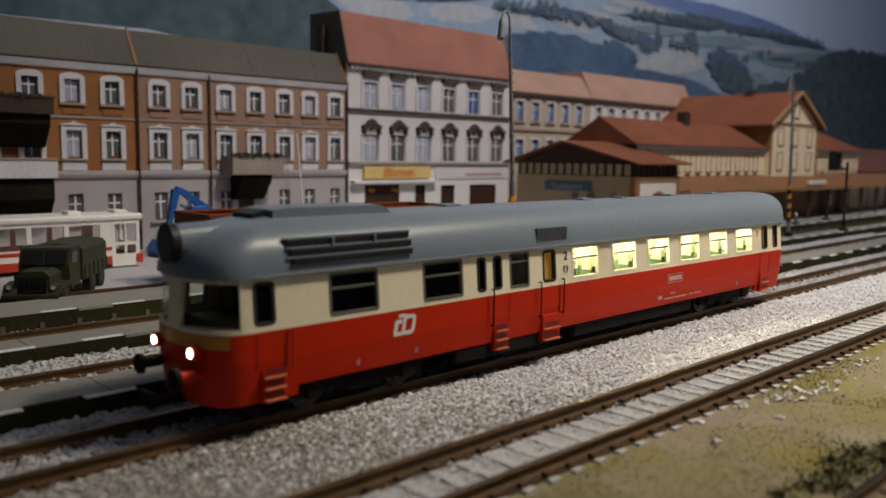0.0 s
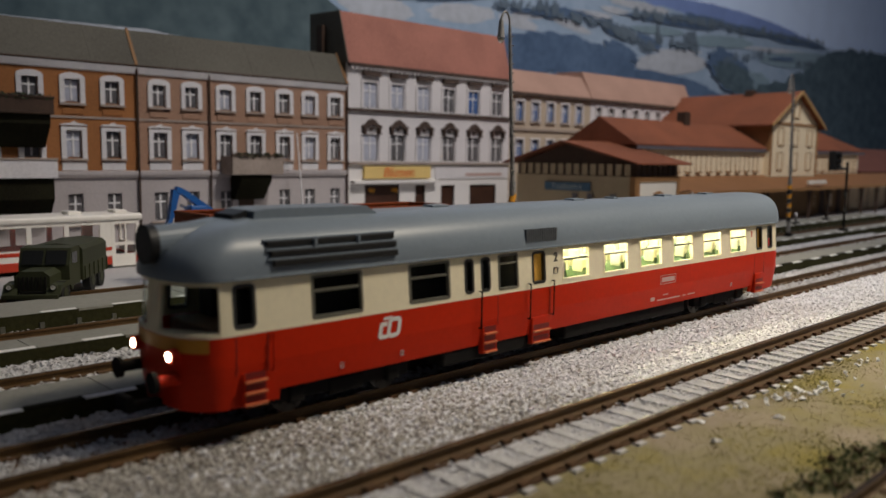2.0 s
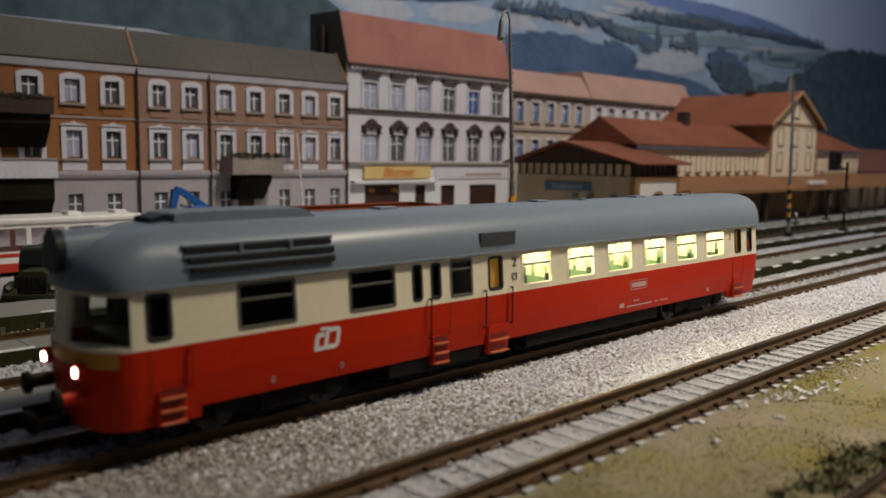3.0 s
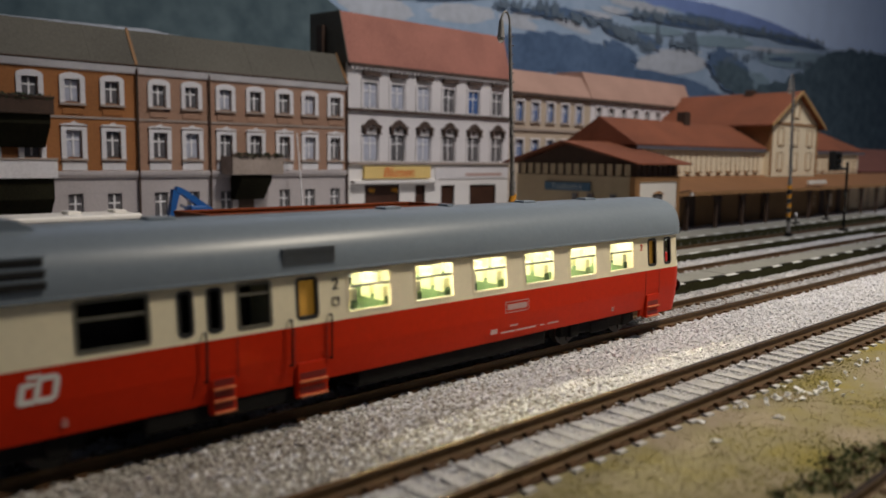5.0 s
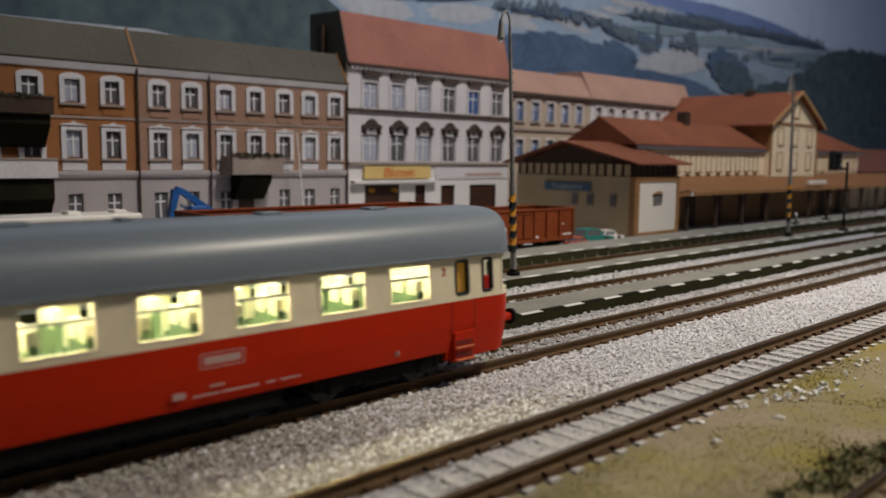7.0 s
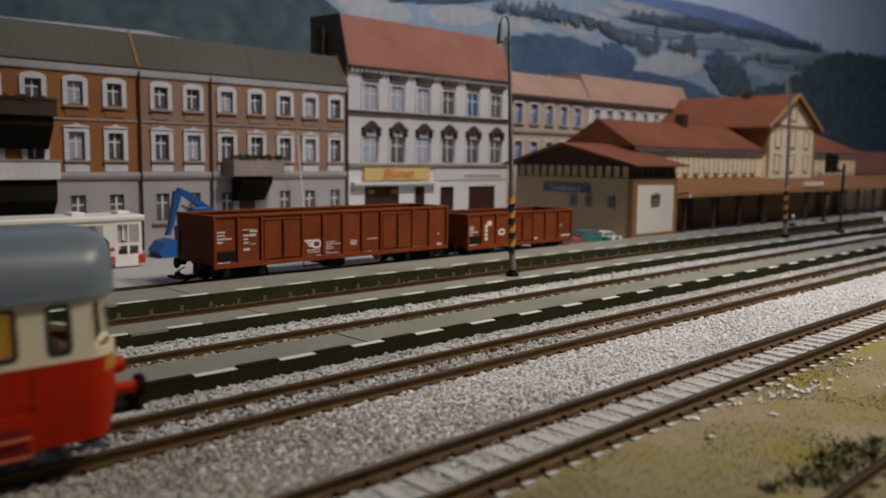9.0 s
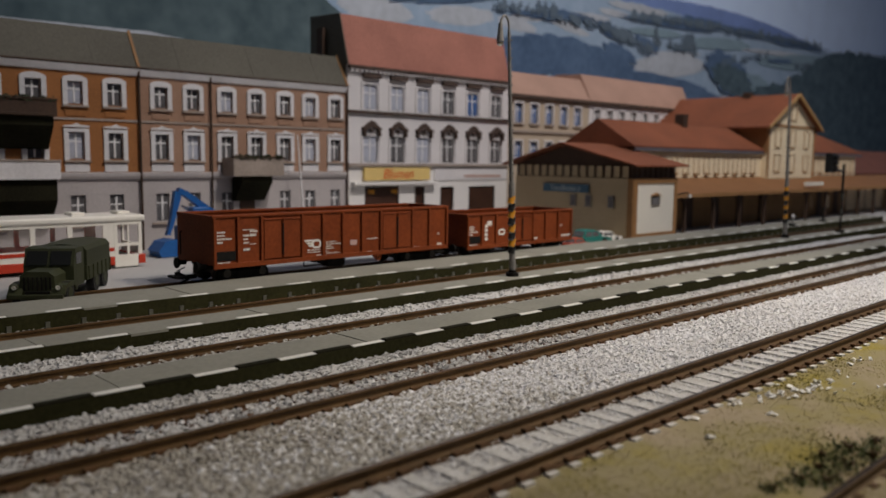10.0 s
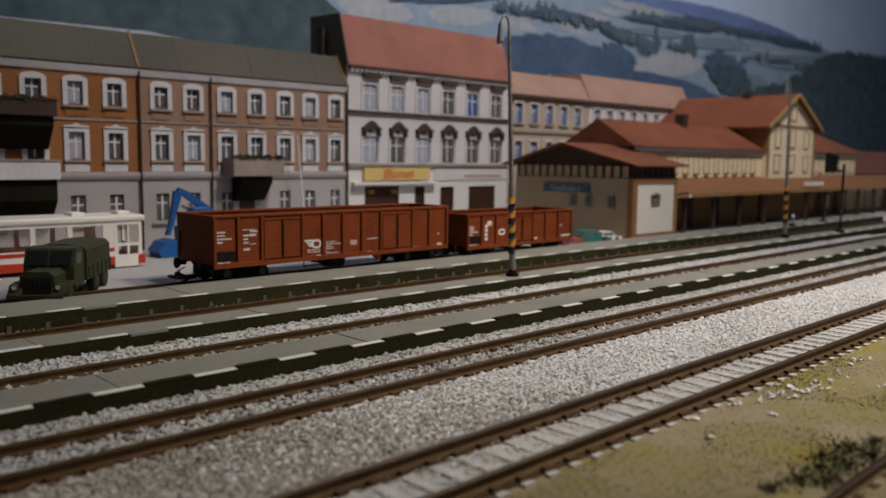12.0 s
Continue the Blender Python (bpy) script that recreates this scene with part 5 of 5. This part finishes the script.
# ---- vehicles on the street ----
OLIVE = material("truck_olive", (0.030, 0.034, 0.013), 0.6, vary=0.2)
BUSRED = material("bus_red", (0.50, 0.045, 0.02), 0.4, vary=0.06)
BUSWHITE = material("bus_white", (0.84, 0.81, 0.75), 0.4, vary=0.04)
BLUEPAINT = material("digger_blue", (0.015, 0.10, 0.33), 0.4, vary=0.15)
TYRE = material("tyre", (0.012, 0.012, 0.012), 0.8, vary=0.3)
CABGLASS = material("truck_glass", (0.015, 0.016, 0.016), 0.15)
CHROME = material("lamp_chrome", (0.7, 0.7, 0.68), 0.2, metal=0.9)


def wheel(parent, x, y, r, w, label=""):
    t = part("wheel", rod(B(), (x, y - w / 2, r), (x, y + w / 2, r), r, 18), TYRE, parent, label)
    part("rim", rod(B(), (x, y - w / 2 - 0.12, r), (x, y + w / 2 + 0.12, r), r * 0.52, 12), OLIVE, t)


def bus():
    """A tram-like city bus: local x runs along it, tail at 0."""
    b = thing("city_bus", "white city bus with red lower band", "bus", "", 42, 322, -0.9)
    L, W = 98.0, 20.0
    f = lambda u, v, d: (u, d, v)
    bays = [(3 + 13.4 * k, 14.6 + 13.4 * k) for k in range(6)]
    holes = [(a, c, 9.2, 17.6) for a, c in bays]
    part("side_body", panel(B(), [0, 86], [5.0, 18.8], holes, f, 0.8), BUSWHITE, b)
    part("far_side", panel(B(), [0, 86], [5.0, 18.8], holes, lambda u, v, d: (u, W - d, v), 0.8), BUSWHITE, b)
    part("front_end", panel(B(), [0, 10], [4.5, 18.8], [(1.2, 4.7, 10.2, 17.6), (5.3, 8.8, 10.2, 17.6), (1.4, 4.6, 5.6, 9.0), (5.4, 8.6, 5.6, 9.0)], lambda u, v, d: (86 + u * 1.12, d - 0.1, v), 0.8), BUSWHITE, b, "white folding door")
    part("nose", panel(B(), [0.6, W - 0.6], [1.6, 18.8], [(2, W - 2, 9.5, 17.8)], lambda u, v, d: (97.4 - d, u, v), 0.8), BUSWHITE, b)
    part("tail", box(B(), 0, 0.8, 0.8, W - 0.8, 1.6, 18.8), BUSWHITE, b)
    part("red_skirt", box(box(B(), -0.1, 86, -0.2, W + 0.2, 1.6, 5.0, 0.3), 95.6, 98.6, -0.2, W + 0.2, 1.6, 5.4, 0.3), BUSRED, b, "red lower band")
    part("door_sill", box(B(), 86, 95.6, -0.1, W, 0.6, 4.6, 0.2), BUSWHITE, b)
    part("red_stripe", box(B(), 0, 86, -0.15, 0.1, 7.2, 8.6), BUSRED, b)
    part("roof", box(B(), -0.6, 98.6, -0.7, W + 0.7, 18.8, 21.4, 0.8), BUSWHITE, b, "cream-white rounded roof")
    for x in (8, 40, 72, 90):
        part("roof_hatch", box(B(), x, x + 5, 6, 14, 21.2, 22.6, 0.3), BUSWHITE, b)
    part("floor", box(B(), 1, 97, 1, W - 1, 4, 4.8), RUBBER, b)
    part("underside", box(B(), 2, 96, 1.5, W - 1.5, 0.9, 4, 0.2), UNDER, b)
    for x in (18, 72):
        for y in (1.8, W - 1.8):
            wheel(b, x, y, 3.4, 2.6)


def truck():
    """Six-wheeled army truck: local x runs forward from the tail."""
    t = thing("army_truck", "olive green six-wheeled army truck parked on the street", "truck", "", 106.0, 292.0, -0.9, 233)
    t.scale = (0.88, 0.88, 0.88)
    part("chassis", box(B(), 2, 54, -4, 4, 3.6, 5.4, 0.3), UNDER, t)
    part("cargo_bed", box(B(), 0, 30, -9.2, 9.2, 5.6, 11.0, 0.3), OLIVE, t)
    bm = B()
    prism(bm, [(-9.0, 11), (-9.0, 16.6), (-7.6, 18.2), (0, 18.9), (7.6, 18.2), (9.0, 16.6), (9.0, 11)], "x", 0.4, 29.6)
    part("canvas_cover", bm, OLIVE, t, "olive canvas cover")
    for k in range(6):
        part("bed_stake", box(B(), 1 + 5.4 * k, 1.8 + 5.4 * k, -9.6, 9.6, 5.8, 10.8, 0.1), OLIVE, t)
    cab = part("cab", prism(B(), [(31, 5), (31, 17.6), (33, 18.8), (40, 18.4), (42.4, 12.4), (42.4, 5)], "y", -8.4, 8.4), OLIVE, t)
    for s in (-1, 1):
        part("windscreen", prism(B(), [(40.45, 17.6), (42.5, 12.9), (42.65, 12.9), (40.6, 17.6)], "y", min(s * 0.5, s * 7.4), max(s * 0.5, s * 7.4)), CABGLASS, cab)
        part("side_window", box(B(), 34, 39.6, s * 8.4 - 0.1, s * 8.4 + 0.1, 12.8, 16.8), CABGLASS, cab)
        part("fender", prism(B(), [(41, 4.2), (42.5, 7.6), (48, 8.0), (53, 7.4), (55, 4.6), (55, 4.0), (52, 6.2), (44, 6.2), (42.4, 4.0)], "y", min(s * 4.6, s * 9.2), max(s * 4.6, s * 9.2)), OLIVE, t)
        h = part("headlamp", rod(B(), (52.8, s * 7.0, 6.8), (54.6, s * 7.0, 6.8), 1.1, 14), OLIVE, t)
        part("lens", rod(B(), (54.6, s * 7.0, 6.8), (54.9, s * 7.0, 6.8), 0.85, 14), CHROME, h)
    part("bonnet", prism(B(), [(-5.6, 5.4), (-5.6, 10.4), (-3.6, 12.0), (3.6, 12.0), (5.6, 10.4), (5.6, 5.4)], "x", 42.4, 53.6), OLIVE, t)
    bm = B()
    for k in range(7):
        box(bm, 53.6, 54.0, -4.4 + 1.4 * k, -3.8 + 1.4 * k, 5.8, 10.2)
    part("grille", bm, UNDER, t)
    part("bumper", box(B(), 55.4, 56.4, -9.0, 9.0, 3.0, 4.6, 0.2), OLIVE, t)
    for x in (7.5, 18.5, 48.5):
        for s in (-1, 1):
            wheel(t, x, s * 7.6, 4.0, 2.8)


def digger():
    d = thing("excavator", "blue excavator with raised folded boom", "excavator", "", 163, 352, -0.9)
    part("tracks", box(box(B(), 0, 26, -9, -4, 0, 5, 1.2), 0, 26, 4, 9, 0, 5, 1.2), UNDER, d)
    part("upper_body", box(B(), 8, 30, -8, 8, 5.2, 13, 0.8), BLUEPAINT, d)
    part("cab", box(B(), 10, 18, -8, -1, 13, 22, 0.6), BLUEPAINT, d)
    bm = prism(B(), [(25, 14.0), (26, 18.0), (8.6, 29.6), (5.6, 30.8), (4.4, 28.6), (8.0, 27.0)], "y", -4.6, -1.4)
    boom = part("boom", bm, BLUEPAINT, d)
    part("stick", prism(B(), [(3.4, 29.6), (6.6, 28.0), (3.4, 17.0), (0.6, 9.6), (-1.0, 9.6), (1.4, 17)], "y", -4.4, -1.6), BLUEPAINT, boom)
    part("cylinder", rod(B(), (7, -3, 22.5), (20, -3, 16), 0.7, 10), CHROME, boom)
    part("bucket", prism(B(), [(-6, 0.3), (-7.2, 3.0), (-4.2, 7.0), (1.0, 8.0), (3.0, 6.0), (6.0, 0.3)], "y", -9.4, 2.4), BLUEPAINT, d, "blue digging bucket")
    part("counterweight", prism(B(), [(1.8, 0.5), (1.6, 6.2), (9.4, 7.2), (10.4, 0.5)], "y", -10.6, -8.6), BLUEPAINT, d)


def car(label, x, y, rz, mat, size=0.78):
    c = thing("car", label, "car", "parked cars", x, y, -0.9, rz)
    c.scale = (size, size, size)
    L = 34.0
    part("body", prism(B(), [(0, 1.4), (0.2, 4.6), (1.4, 5.3), (10, 5.6), (24, 5.6), (33, 4.9), (34, 3.6), (34, 1.4)], "y", -6.4, 6.4), mat, c)
    roof = part("cabin", prism(B(), [(7.4, 5.5), (10, 9.6), (11.6, 10.3), (20.4, 10.3), (21.6, 9.6), (25.4, 5.5)], "y", -5.6, 5.6), mat, c)
    for s in (-1, 1):
        for a in ((9.6, 15.6), (16.4, 22.4)):
            part("side_window", prism(B(), [(a[0], 6.0), (a[1], 6.0), (min(a[1], 21.0), 9.3), (max(a[0], 11.2), 9.3)], "y", min(s * 5.55, s * 5.72), max(s * 5.55, s * 5.72)), PANE, roof)
        for x0 in (6.5, 27):
            wheel(c, x0, s * 5.6, 2.5, 1.8)
    for a, b in ((7.5, 9.9), (22.0, 25.0)):
        x0, x1 = (a, b)
        up = a < 10
        part("screen", prism(B(), [(x0 - 0.15, 6.0 if up else 9.4), (x1 - 0.1, 9.4 if up else 6.0), (x1 + 0.15, 9.4 if up else 6.0), (x0 + 0.15, 6.0 if up else 9.4)], "y", -5.0, 5.0), PANE, roof)
    part("bumper", box(B(), -0.8, 0.2, -6, 6, 1.8, 2.8, 0.2), CHROME, c)
    part("bumper", box(B(), 33.8, 34.8, -6, 6, 1.8, 2.8, 0.2), CHROME, c)


# ---- lamps and signal ----
GALV = material("mast_grey", (0.25, 0.24, 0.23), 0.55, metal=0.3, vary=0.3, stain=150)


def mast(label, x, y, z, tall, lean):
    p = thing("platform_lamp", label, "lamp post", "platform lamps", x, y, z)
    dx = lean
    part("base", rod(rod(B(), (0, 0, -0.2), (0, 0, 1.2), 2.4, 20), (0, 0, 1.2), (0, 0, 2.2), 1.4, 16), UNDER, p)
    pole = part("pole", rod(rod(B(), (0, 0, 2), (dx * 0.33, 0, tall * 0.36), 1.15, 14), (dx * 0.33, 0, tall * 0.36), (dx, 0, tall * 0.93), 0.85, 12, 0.55), GALV, p, "slim grey lattice-look pole")
    for k in range(8):
        z0 = 9 + 2.6 * k
        part("warning_band", rod(B(), (dx * z0 / tall - 0.5, 0, z0 - 0.7), (dx * (z0 + 2.6) / tall + 0.5, 0, z0 + 2.1), 1.25, 14), YELLOW if k % 2 else BLACK, pole)
    for k in range(16):
        z0 = tall * 0.4 + k * tall * 0.033
        part("foot_rung", rod(B(), (dx * z0 / tall - 0.2, -1.6, z0), (dx * z0 / tall + 0.2, 1.6, z0), 0.16, 5), GALV, pole)
    bm = B()
    prev = Vector((dx, 0, tall * 0.93))
    for k in range(1, 9):
        a = math.pi * k / 8 * 0.9
        q = Vector((dx - 2.3 + 2.3 * math.cos(a), 0, tall * 0.93 + 4.5 * math.sin(a) + 0.5))
        rod(bm, prev, q, 0.38, 8)
        prev = q
    part("swan_neck", bm, GALV, p)
    hood = part("lamp_hood", rod(B(), (prev.x, 0, prev.z - 6.0), (prev.x, 0, prev.z + 0.2), 1.35, 16, 0.7), GALV, p, "dark bell-shaped lamp hood")
    part("bulb", ball(B(), (prev.x, 0, prev.z - 6.1), 1.3, 2, (1, 1, 1.3)), CHROME, hood, "clear glass bulb")


def signal():
    s = thing("signal", "dark signal head on a slim post", "signal", "", 524, 190.5, 2.0)
    part("base", box(B(), -2.6, 2.6, -2, 2, 0, 1.6, 0.3), UNDER, s)
    part("post", rod(B(), (0, 0, 2), (0, 0, 42), 0.75, 12), UNDER, s)
    for k in range(4):
        part("post_band", rod(B(), (0, 0, 12 + 4.6 * k), (0, 0, 14.3 + 4.6 * k), 0.85, 12), (EDGEGREY, DARKWOOD)[k % 2], s)
    head = part("signal_head", box(B(), -25, -17.5, -2, 2, 37, 48.6, 0.8), BLACK, s, "black signal head")
    part("arm", rod(B(), (-18, 0, 38), (0, 0, 38), 0.7, 8), BLACK, s)
    for z in (39, 42.6, 46.2):
        part("signal_hood", rod(B(), (-21.5, -2, z), (-21.5, -4.2, z), 1.7, 14), BLACK, head)


def bollard(label, x, y, tall):
    p = thing("marker_post", label, "post", "marker posts", x, y, 1.95)
    part("base", box(B(), -3.2, 3.2, -1.6, 1.6, 0, 1.4, 0.3), UNDER, p)
    part("stem", rod(B(), (0, 0, 1.2), (0, 0, tall), 0.8, 10), GALV if tall < 8 else UNDER, p)
    part("cap", ball(B(), (0, 0, tall), 1.2, 2), MOULD if tall < 8 else UNDER, p)


def flag_pole():
    p = thing("flag_pole", "thin pale flag pole before the brown house", "pole", "", 252.5, 371, -0.9)
    part("shaft", rod(B(), (0, 0, 0), (-5, 0, 57), 0.55, 8, 0.35), SASH, p)
    part("foot", rod(B(), (0, 0, 0), (0, 0, 1.5), 1.3, 10), GALV, p)


# ---- painted backdrop ----
def backdrop():
    """A printed landscape on a flat board behind the street: sky, hills, meadows and woods as flat shapes."""
    Y = 560.0
    b = thing("backdrop", "printed backdrop of misty hills, meadows and woods", "backdrop", kind="structure")
    sky = material("print_sky", (0.62, 0.76, 1.0), 0.9, vary=0.06, grain=30, stain=4)
    far = material("print_far_hill", (0.18, 0.26, 0.52), 0.9, vary=0.12, grain=60, stain=12)
    meadow = material("print_meadow", (0.37, 0.47, 0.60), 0.9, dark=(0.26, 0.36, 0.49), grain=90, stain=14)
    pale = material("print_field", (0.46, 0.49, 0.54), 0.9, vary=0.15, grain=120, stain=20)
    woodblue = material("print_blue_wood", (0.11, 0.175, 0.29), 0.9, dark=(0.06, 0.105, 0.19), grain=160, stain=28)
    hedge = material("print_hedge", (0.15, 0.20, 0.25), 0.9, dark=(0.085, 0.12, 0.165), grain=160, stain=28)
    wooddark = material("print_dark_wood", (0.11, 0.165, 0.20), 0.9, dark=(0.04, 0.068, 0.09), grain=120, stain=45)
    woodgreen = material("print_green_wood", (0.105, 0.15, 0.165), 0.9, dark=(0.040, 0.068, 0.082), grain=70, stain=22)
    part("board", box(B(), -350, 1850, Y, Y + 4, -10, 420), sky, b)
    layer = [0]

    def shape(name, outline_pts, mat):
        layer[0] += 1
        part(name, prism(B(), outline_pts, "y", Y - 0.2 - 0.09 * layer[0], Y - 0.12 - 0.09 * layer[0]), mat, b)

    def slope(name, x0, x1, crest, mat, rough, seed, foot=-5):
        """Everything under a wavy crest line."""
        n = 160
        pts = [(x1, foot), (x0, foot)]
        for k in range(n + 1):
            x = x0 + (x1 - x0) * k / n
            pts.append((x, crest(x) + rough * (noise.noise(Vector((x * 0.05, seed, 0))) + 0.7 * noise.noise(Vector((x * 0.17, seed, 5))))))
        shape(name, pts, mat)

    def clump(name, cx, cz, rx, rz, tilt, mat, rough, seed):
        """A wood or field: an oval with a ragged rim."""
        pts = []
        ca, sa = math.cos(radians(tilt)), math.sin(radians(tilt))
        for k in range(72):
            a = 2 * math.pi * k / 72
            r = 1 + rough * (noise.noise(Vector((math.cos(a) * 3, math.sin(a) * 3, seed))) + 0.8 * noise.noise(Vector((math.cos(a) * 11, math.sin(a) * 11, seed))))
            u, v = rx * r * math.cos(a), rz * r * math.sin(a)
            pts.append((cx + u * ca - v * sa, cz + u * sa + v * ca))
        shape(name, pts, mat)
    fold = material("print_green_field", (0.22, 0.31, 0.37), 0.9, vary=0.15, grain=120, stain=20)
    slope("far_hill", 600, 1850, lambda x: 252 - ((x - 1090) / 190) ** 2 * 8, far, 2, 1)
    slope("meadow_hill", 100, 1850, lambda x: 231 - max(0, 800 - x) * 0.03, meadow, 4, 2)
    # fields first, then the woods and copses between them
    fields = ((455, 172, 42, 10, 0), (560, 180, 44, 9, 6), (640, 181, 30, 6, -4), (655, 190, 26, 4, 5), (724, 189, 38, 5, -8), (860, 226, 62, 5, 1), (810, 214, 30, 4, 0), (936, 165, 86, 14, 5), (940, 181, 70, 2.2, 4), (1240, 210, 120, 3, 3), (760, 204, 40, 4, 3))
    for k, (cx, cz, rx, rz, tilt) in enumerate(fields):
        clump("field", cx, cz, rx, rz, tilt, pale, 0.14, k)
    for k, (cx, cz, rx, rz, tilt) in enumerate(((1330, 203, 150, 13, 4), (1150, 160, 60, 12, 0), (1060, 205, 90, 8, 4), (900, 202, 60, 5, 3))):
        clump("field", cx, cz, rx, rz, tilt, fold, 0.15, 10 + k)
    woods = ((540, 196, 70, 7, 8, 0.35), (650, 150, 70, 20, 4, 0.16), (760, 152, 90, 21, 0, 0.2), (820, 170, 34, 9, -10, 0.35), (700, 172, 60, 5, 2, 0.5), (930, 138, 130, 13, -3, 0.2), (936, 217, 102, 4.5, 2, 0.6), (1220, 229, 180, 5, 0.5, 0.6), (797, 194, 24, 7, -14, 0.4), (878, 186, 26, 6, -10, 0.4), (700, 198, 60, 5, 4, 0.6), (1000, 228, 60, 5, 3, 0.5), (1250, 199, 40, 3, 4, 0.5))
    for k, (cx, cz, rx, rz, tilt, rough) in enumerate(woods):
        clump("wood", cx, cz, rx, rz, tilt, woodblue, rough, 20 + k)
    for k, (cx, cz, rx, rz) in enumerate(((975, 199, 17, 10), (968, 194, 10, 7), (897, 191, 6, 6), (928, 190, 5, 5), (991, 189, 5, 7), (822, 191, 17, 8), (1390, 200, 10, 14), (1350, 196, 9, 9))):
        clump("tree", cx, cz, rx, rz, 0, hedge, 0.4, 60 + k)
    clump("wood", 1085, 166, 66, 26, -10, woodblue, 0.3, 40)
    clump("wood", 1098, 158, 58, 20, -8, wooddark, 0.35, 42)
    clump("wood", 1290, 130, 180, 48, 9, wooddark, 0.3, 41)
    clump("wood", 1200, 120, 130, 22, 2, woodblue, 0.3, 43)
    layer[0] += 1
    bm = B()
    rnd = random.Random(4)
    for x0, z0, x1, z1, n in ((600, 193, 700, 203, 20), (690, 196, 800, 198, 20), (838, 216, 1034, 226, 36), (1034, 226, 1400, 236, 50), (893, 203, 905, 188, 6), (925, 192, 990, 188, 10), (970, 196, 982, 204, 9), (780, 196, 890, 180, 24), (1060, 180, 1200, 204, 12), (1290, 196, 1480, 214, 20)):
        for k in range(n):
            t = (k + rnd.random()) / n
            x, z, r = x0 + (x1 - x0) * t, z0 + (z1 - z0) * t + rnd.gauss(0, 1.5), rnd.uniform(2.0, 5.0)
            tall = r * rnd.uniform(0.9, 2.0)
            pts = [(x + r * math.cos(a) * rnd.uniform(0.7, 1.1), z + tall * math.sin(a) * rnd.uniform(0.7, 1.1)) for a in [2 * math.pi * q / 9 for q in range(9)]]
            prism(bm, pts, "y", Y - 0.2 - 0.09 * layer[0] - 0.0004 * k, Y - 0.12 - 0.09 * layer[0])
    tagged(part("hedgerow_trees", bm, hedge, b), kind="stuff")
    slope("wood", 1290, 1850, lambda x: 150 + 96 * (1 - math.exp(-(x - 1290) / 90.0)), wooddark, 11, 7)
    slope("wood", -350, 560, lambda x: 205 - max(0, x - 340) * 0.55, woodgreen, 8, 9)
    slope("field", 60, 330, lambda x: 128 + (x - 160) * 0.015 - max(0, x - 250) * 0.1, pale, 0.5, 12, 60)


# ---- building it all ----
build_yard()
build_verge()
railcar, railcar_axles = build_railcar()
WAGONRED = material("wagon_brown_red", (0.185, 0.040, 0.010), 0.6, vary=0.3, stain=80, spec=0.2)
build_wagon(131.6, 109.7, 7.2, 23.5, "brown-red open freight wagon with white winged emblem", True, WAGONRED)
build_wagon(253.4, 75.0, 5.4, 19.3, "shorter brown-red open freight wagon with white lettering", False, WAGONRED)
tenement("orange-brown town house with balconies and slate roof", 38, 165.4, BRICK, (46.5, 64.0, 81.5, 100.0, 118.0, 135.6, 153.2), skip=(4,), balconies=((58, 124, 33.6, 7.6, MOULD, SILLGREY), (58, 123.5, 60.5, 6.6, DARKWOOD, DARKWOOD)))
tenement("dusty brown town house with a dark balcony", 165.6, 287.6, BROWN, (175.6, 192.2, 210.6, 227.8, 245.4, 261.8, 279.0), skip=(3,), balconies=((207, 236.6, 34.4, 9.2, SILLGREY, DARKWOOD),))
white_house()
far_house("pale ochre town house with blue windows", 427.4, 520, OCHRE, 90.0, 106.5, TILEPALE, 17.0, PANEBLUE)
far_house("long pale house with salmon roof behind the station", 520.4, 672, OFFWHITE, 90.0, 111.0, TILEPALE, 17.0, PANE)
station()
background_buildings()
bus()
truck()
digger()
car("teal green parked car beside the station", 348, 264.5, -12, material("car_teal", (0.03, 0.20, 0.17), 0.35, vary=0.05), 0.78)
car("white parked car beside the station annex", 374, 268.2, -14, BUSWHITE, 0.56)
car("orange-red parked car behind the wagon", 334, 256, 0, material("car_orange", (0.45, 0.07, 0.03), 0.35, vary=0.05), 0.5)
mast("tall platform lamp with yellow-black warning bands", 222.5, 194.5, 2.0, 94, -4.5)
mast("tall station lamp with yellow-black warning bands", 460, 197.0, 2.0, 91, -4.0)
signal()
flag_pole()
bollard("small pale bollard on the platform", 553, 232, 6.5)
bollard("small dark marker post on the platform", 612, 235, 10)
backdrop()


# ---- what moves: the railcar waits, then rolls off past the camera; its wheels turn ----
def motions():
    runs = [(0, 0), (1.55, 0), (2.0, 3.6), (2.5, 9.6), (3.0, 17.6), (3.2, 21.3), (4.0, 38.5), (4.8, 58.8), (5.0, 64.3), (5.5, 78.7), (6.0, 95.5), (6.5, 114.3), (7.0, 133.7), (7.2, 142.0), (8.0, 176.3), (8.8, 211.0), (9.0, 219.3), (9.2, 227.8), (10.0, 262.0), (12.0, 348.0)]
    walk(railcar, [(t, at(58.7 - d, 125.75, 0)) for t, d in runs])
    fine = []
    for (t0, d0), (t1, d1) in zip(runs, runs[1:]):
        n = max(1, math.ceil((d1 - d0) / 4.0))
        fine += [(t0 + (t1 - t0) * k / n, d0 + (d1 - d0) * k / n) for k in range(n)]
    fine.append(runs[-1])
    for axle, x in railcar_axles:
        walk(axle, [(t, at(x, 0, 3.9, 0, 0, -math.degrees(d / 3.9))) for t, d in fine])


motions()
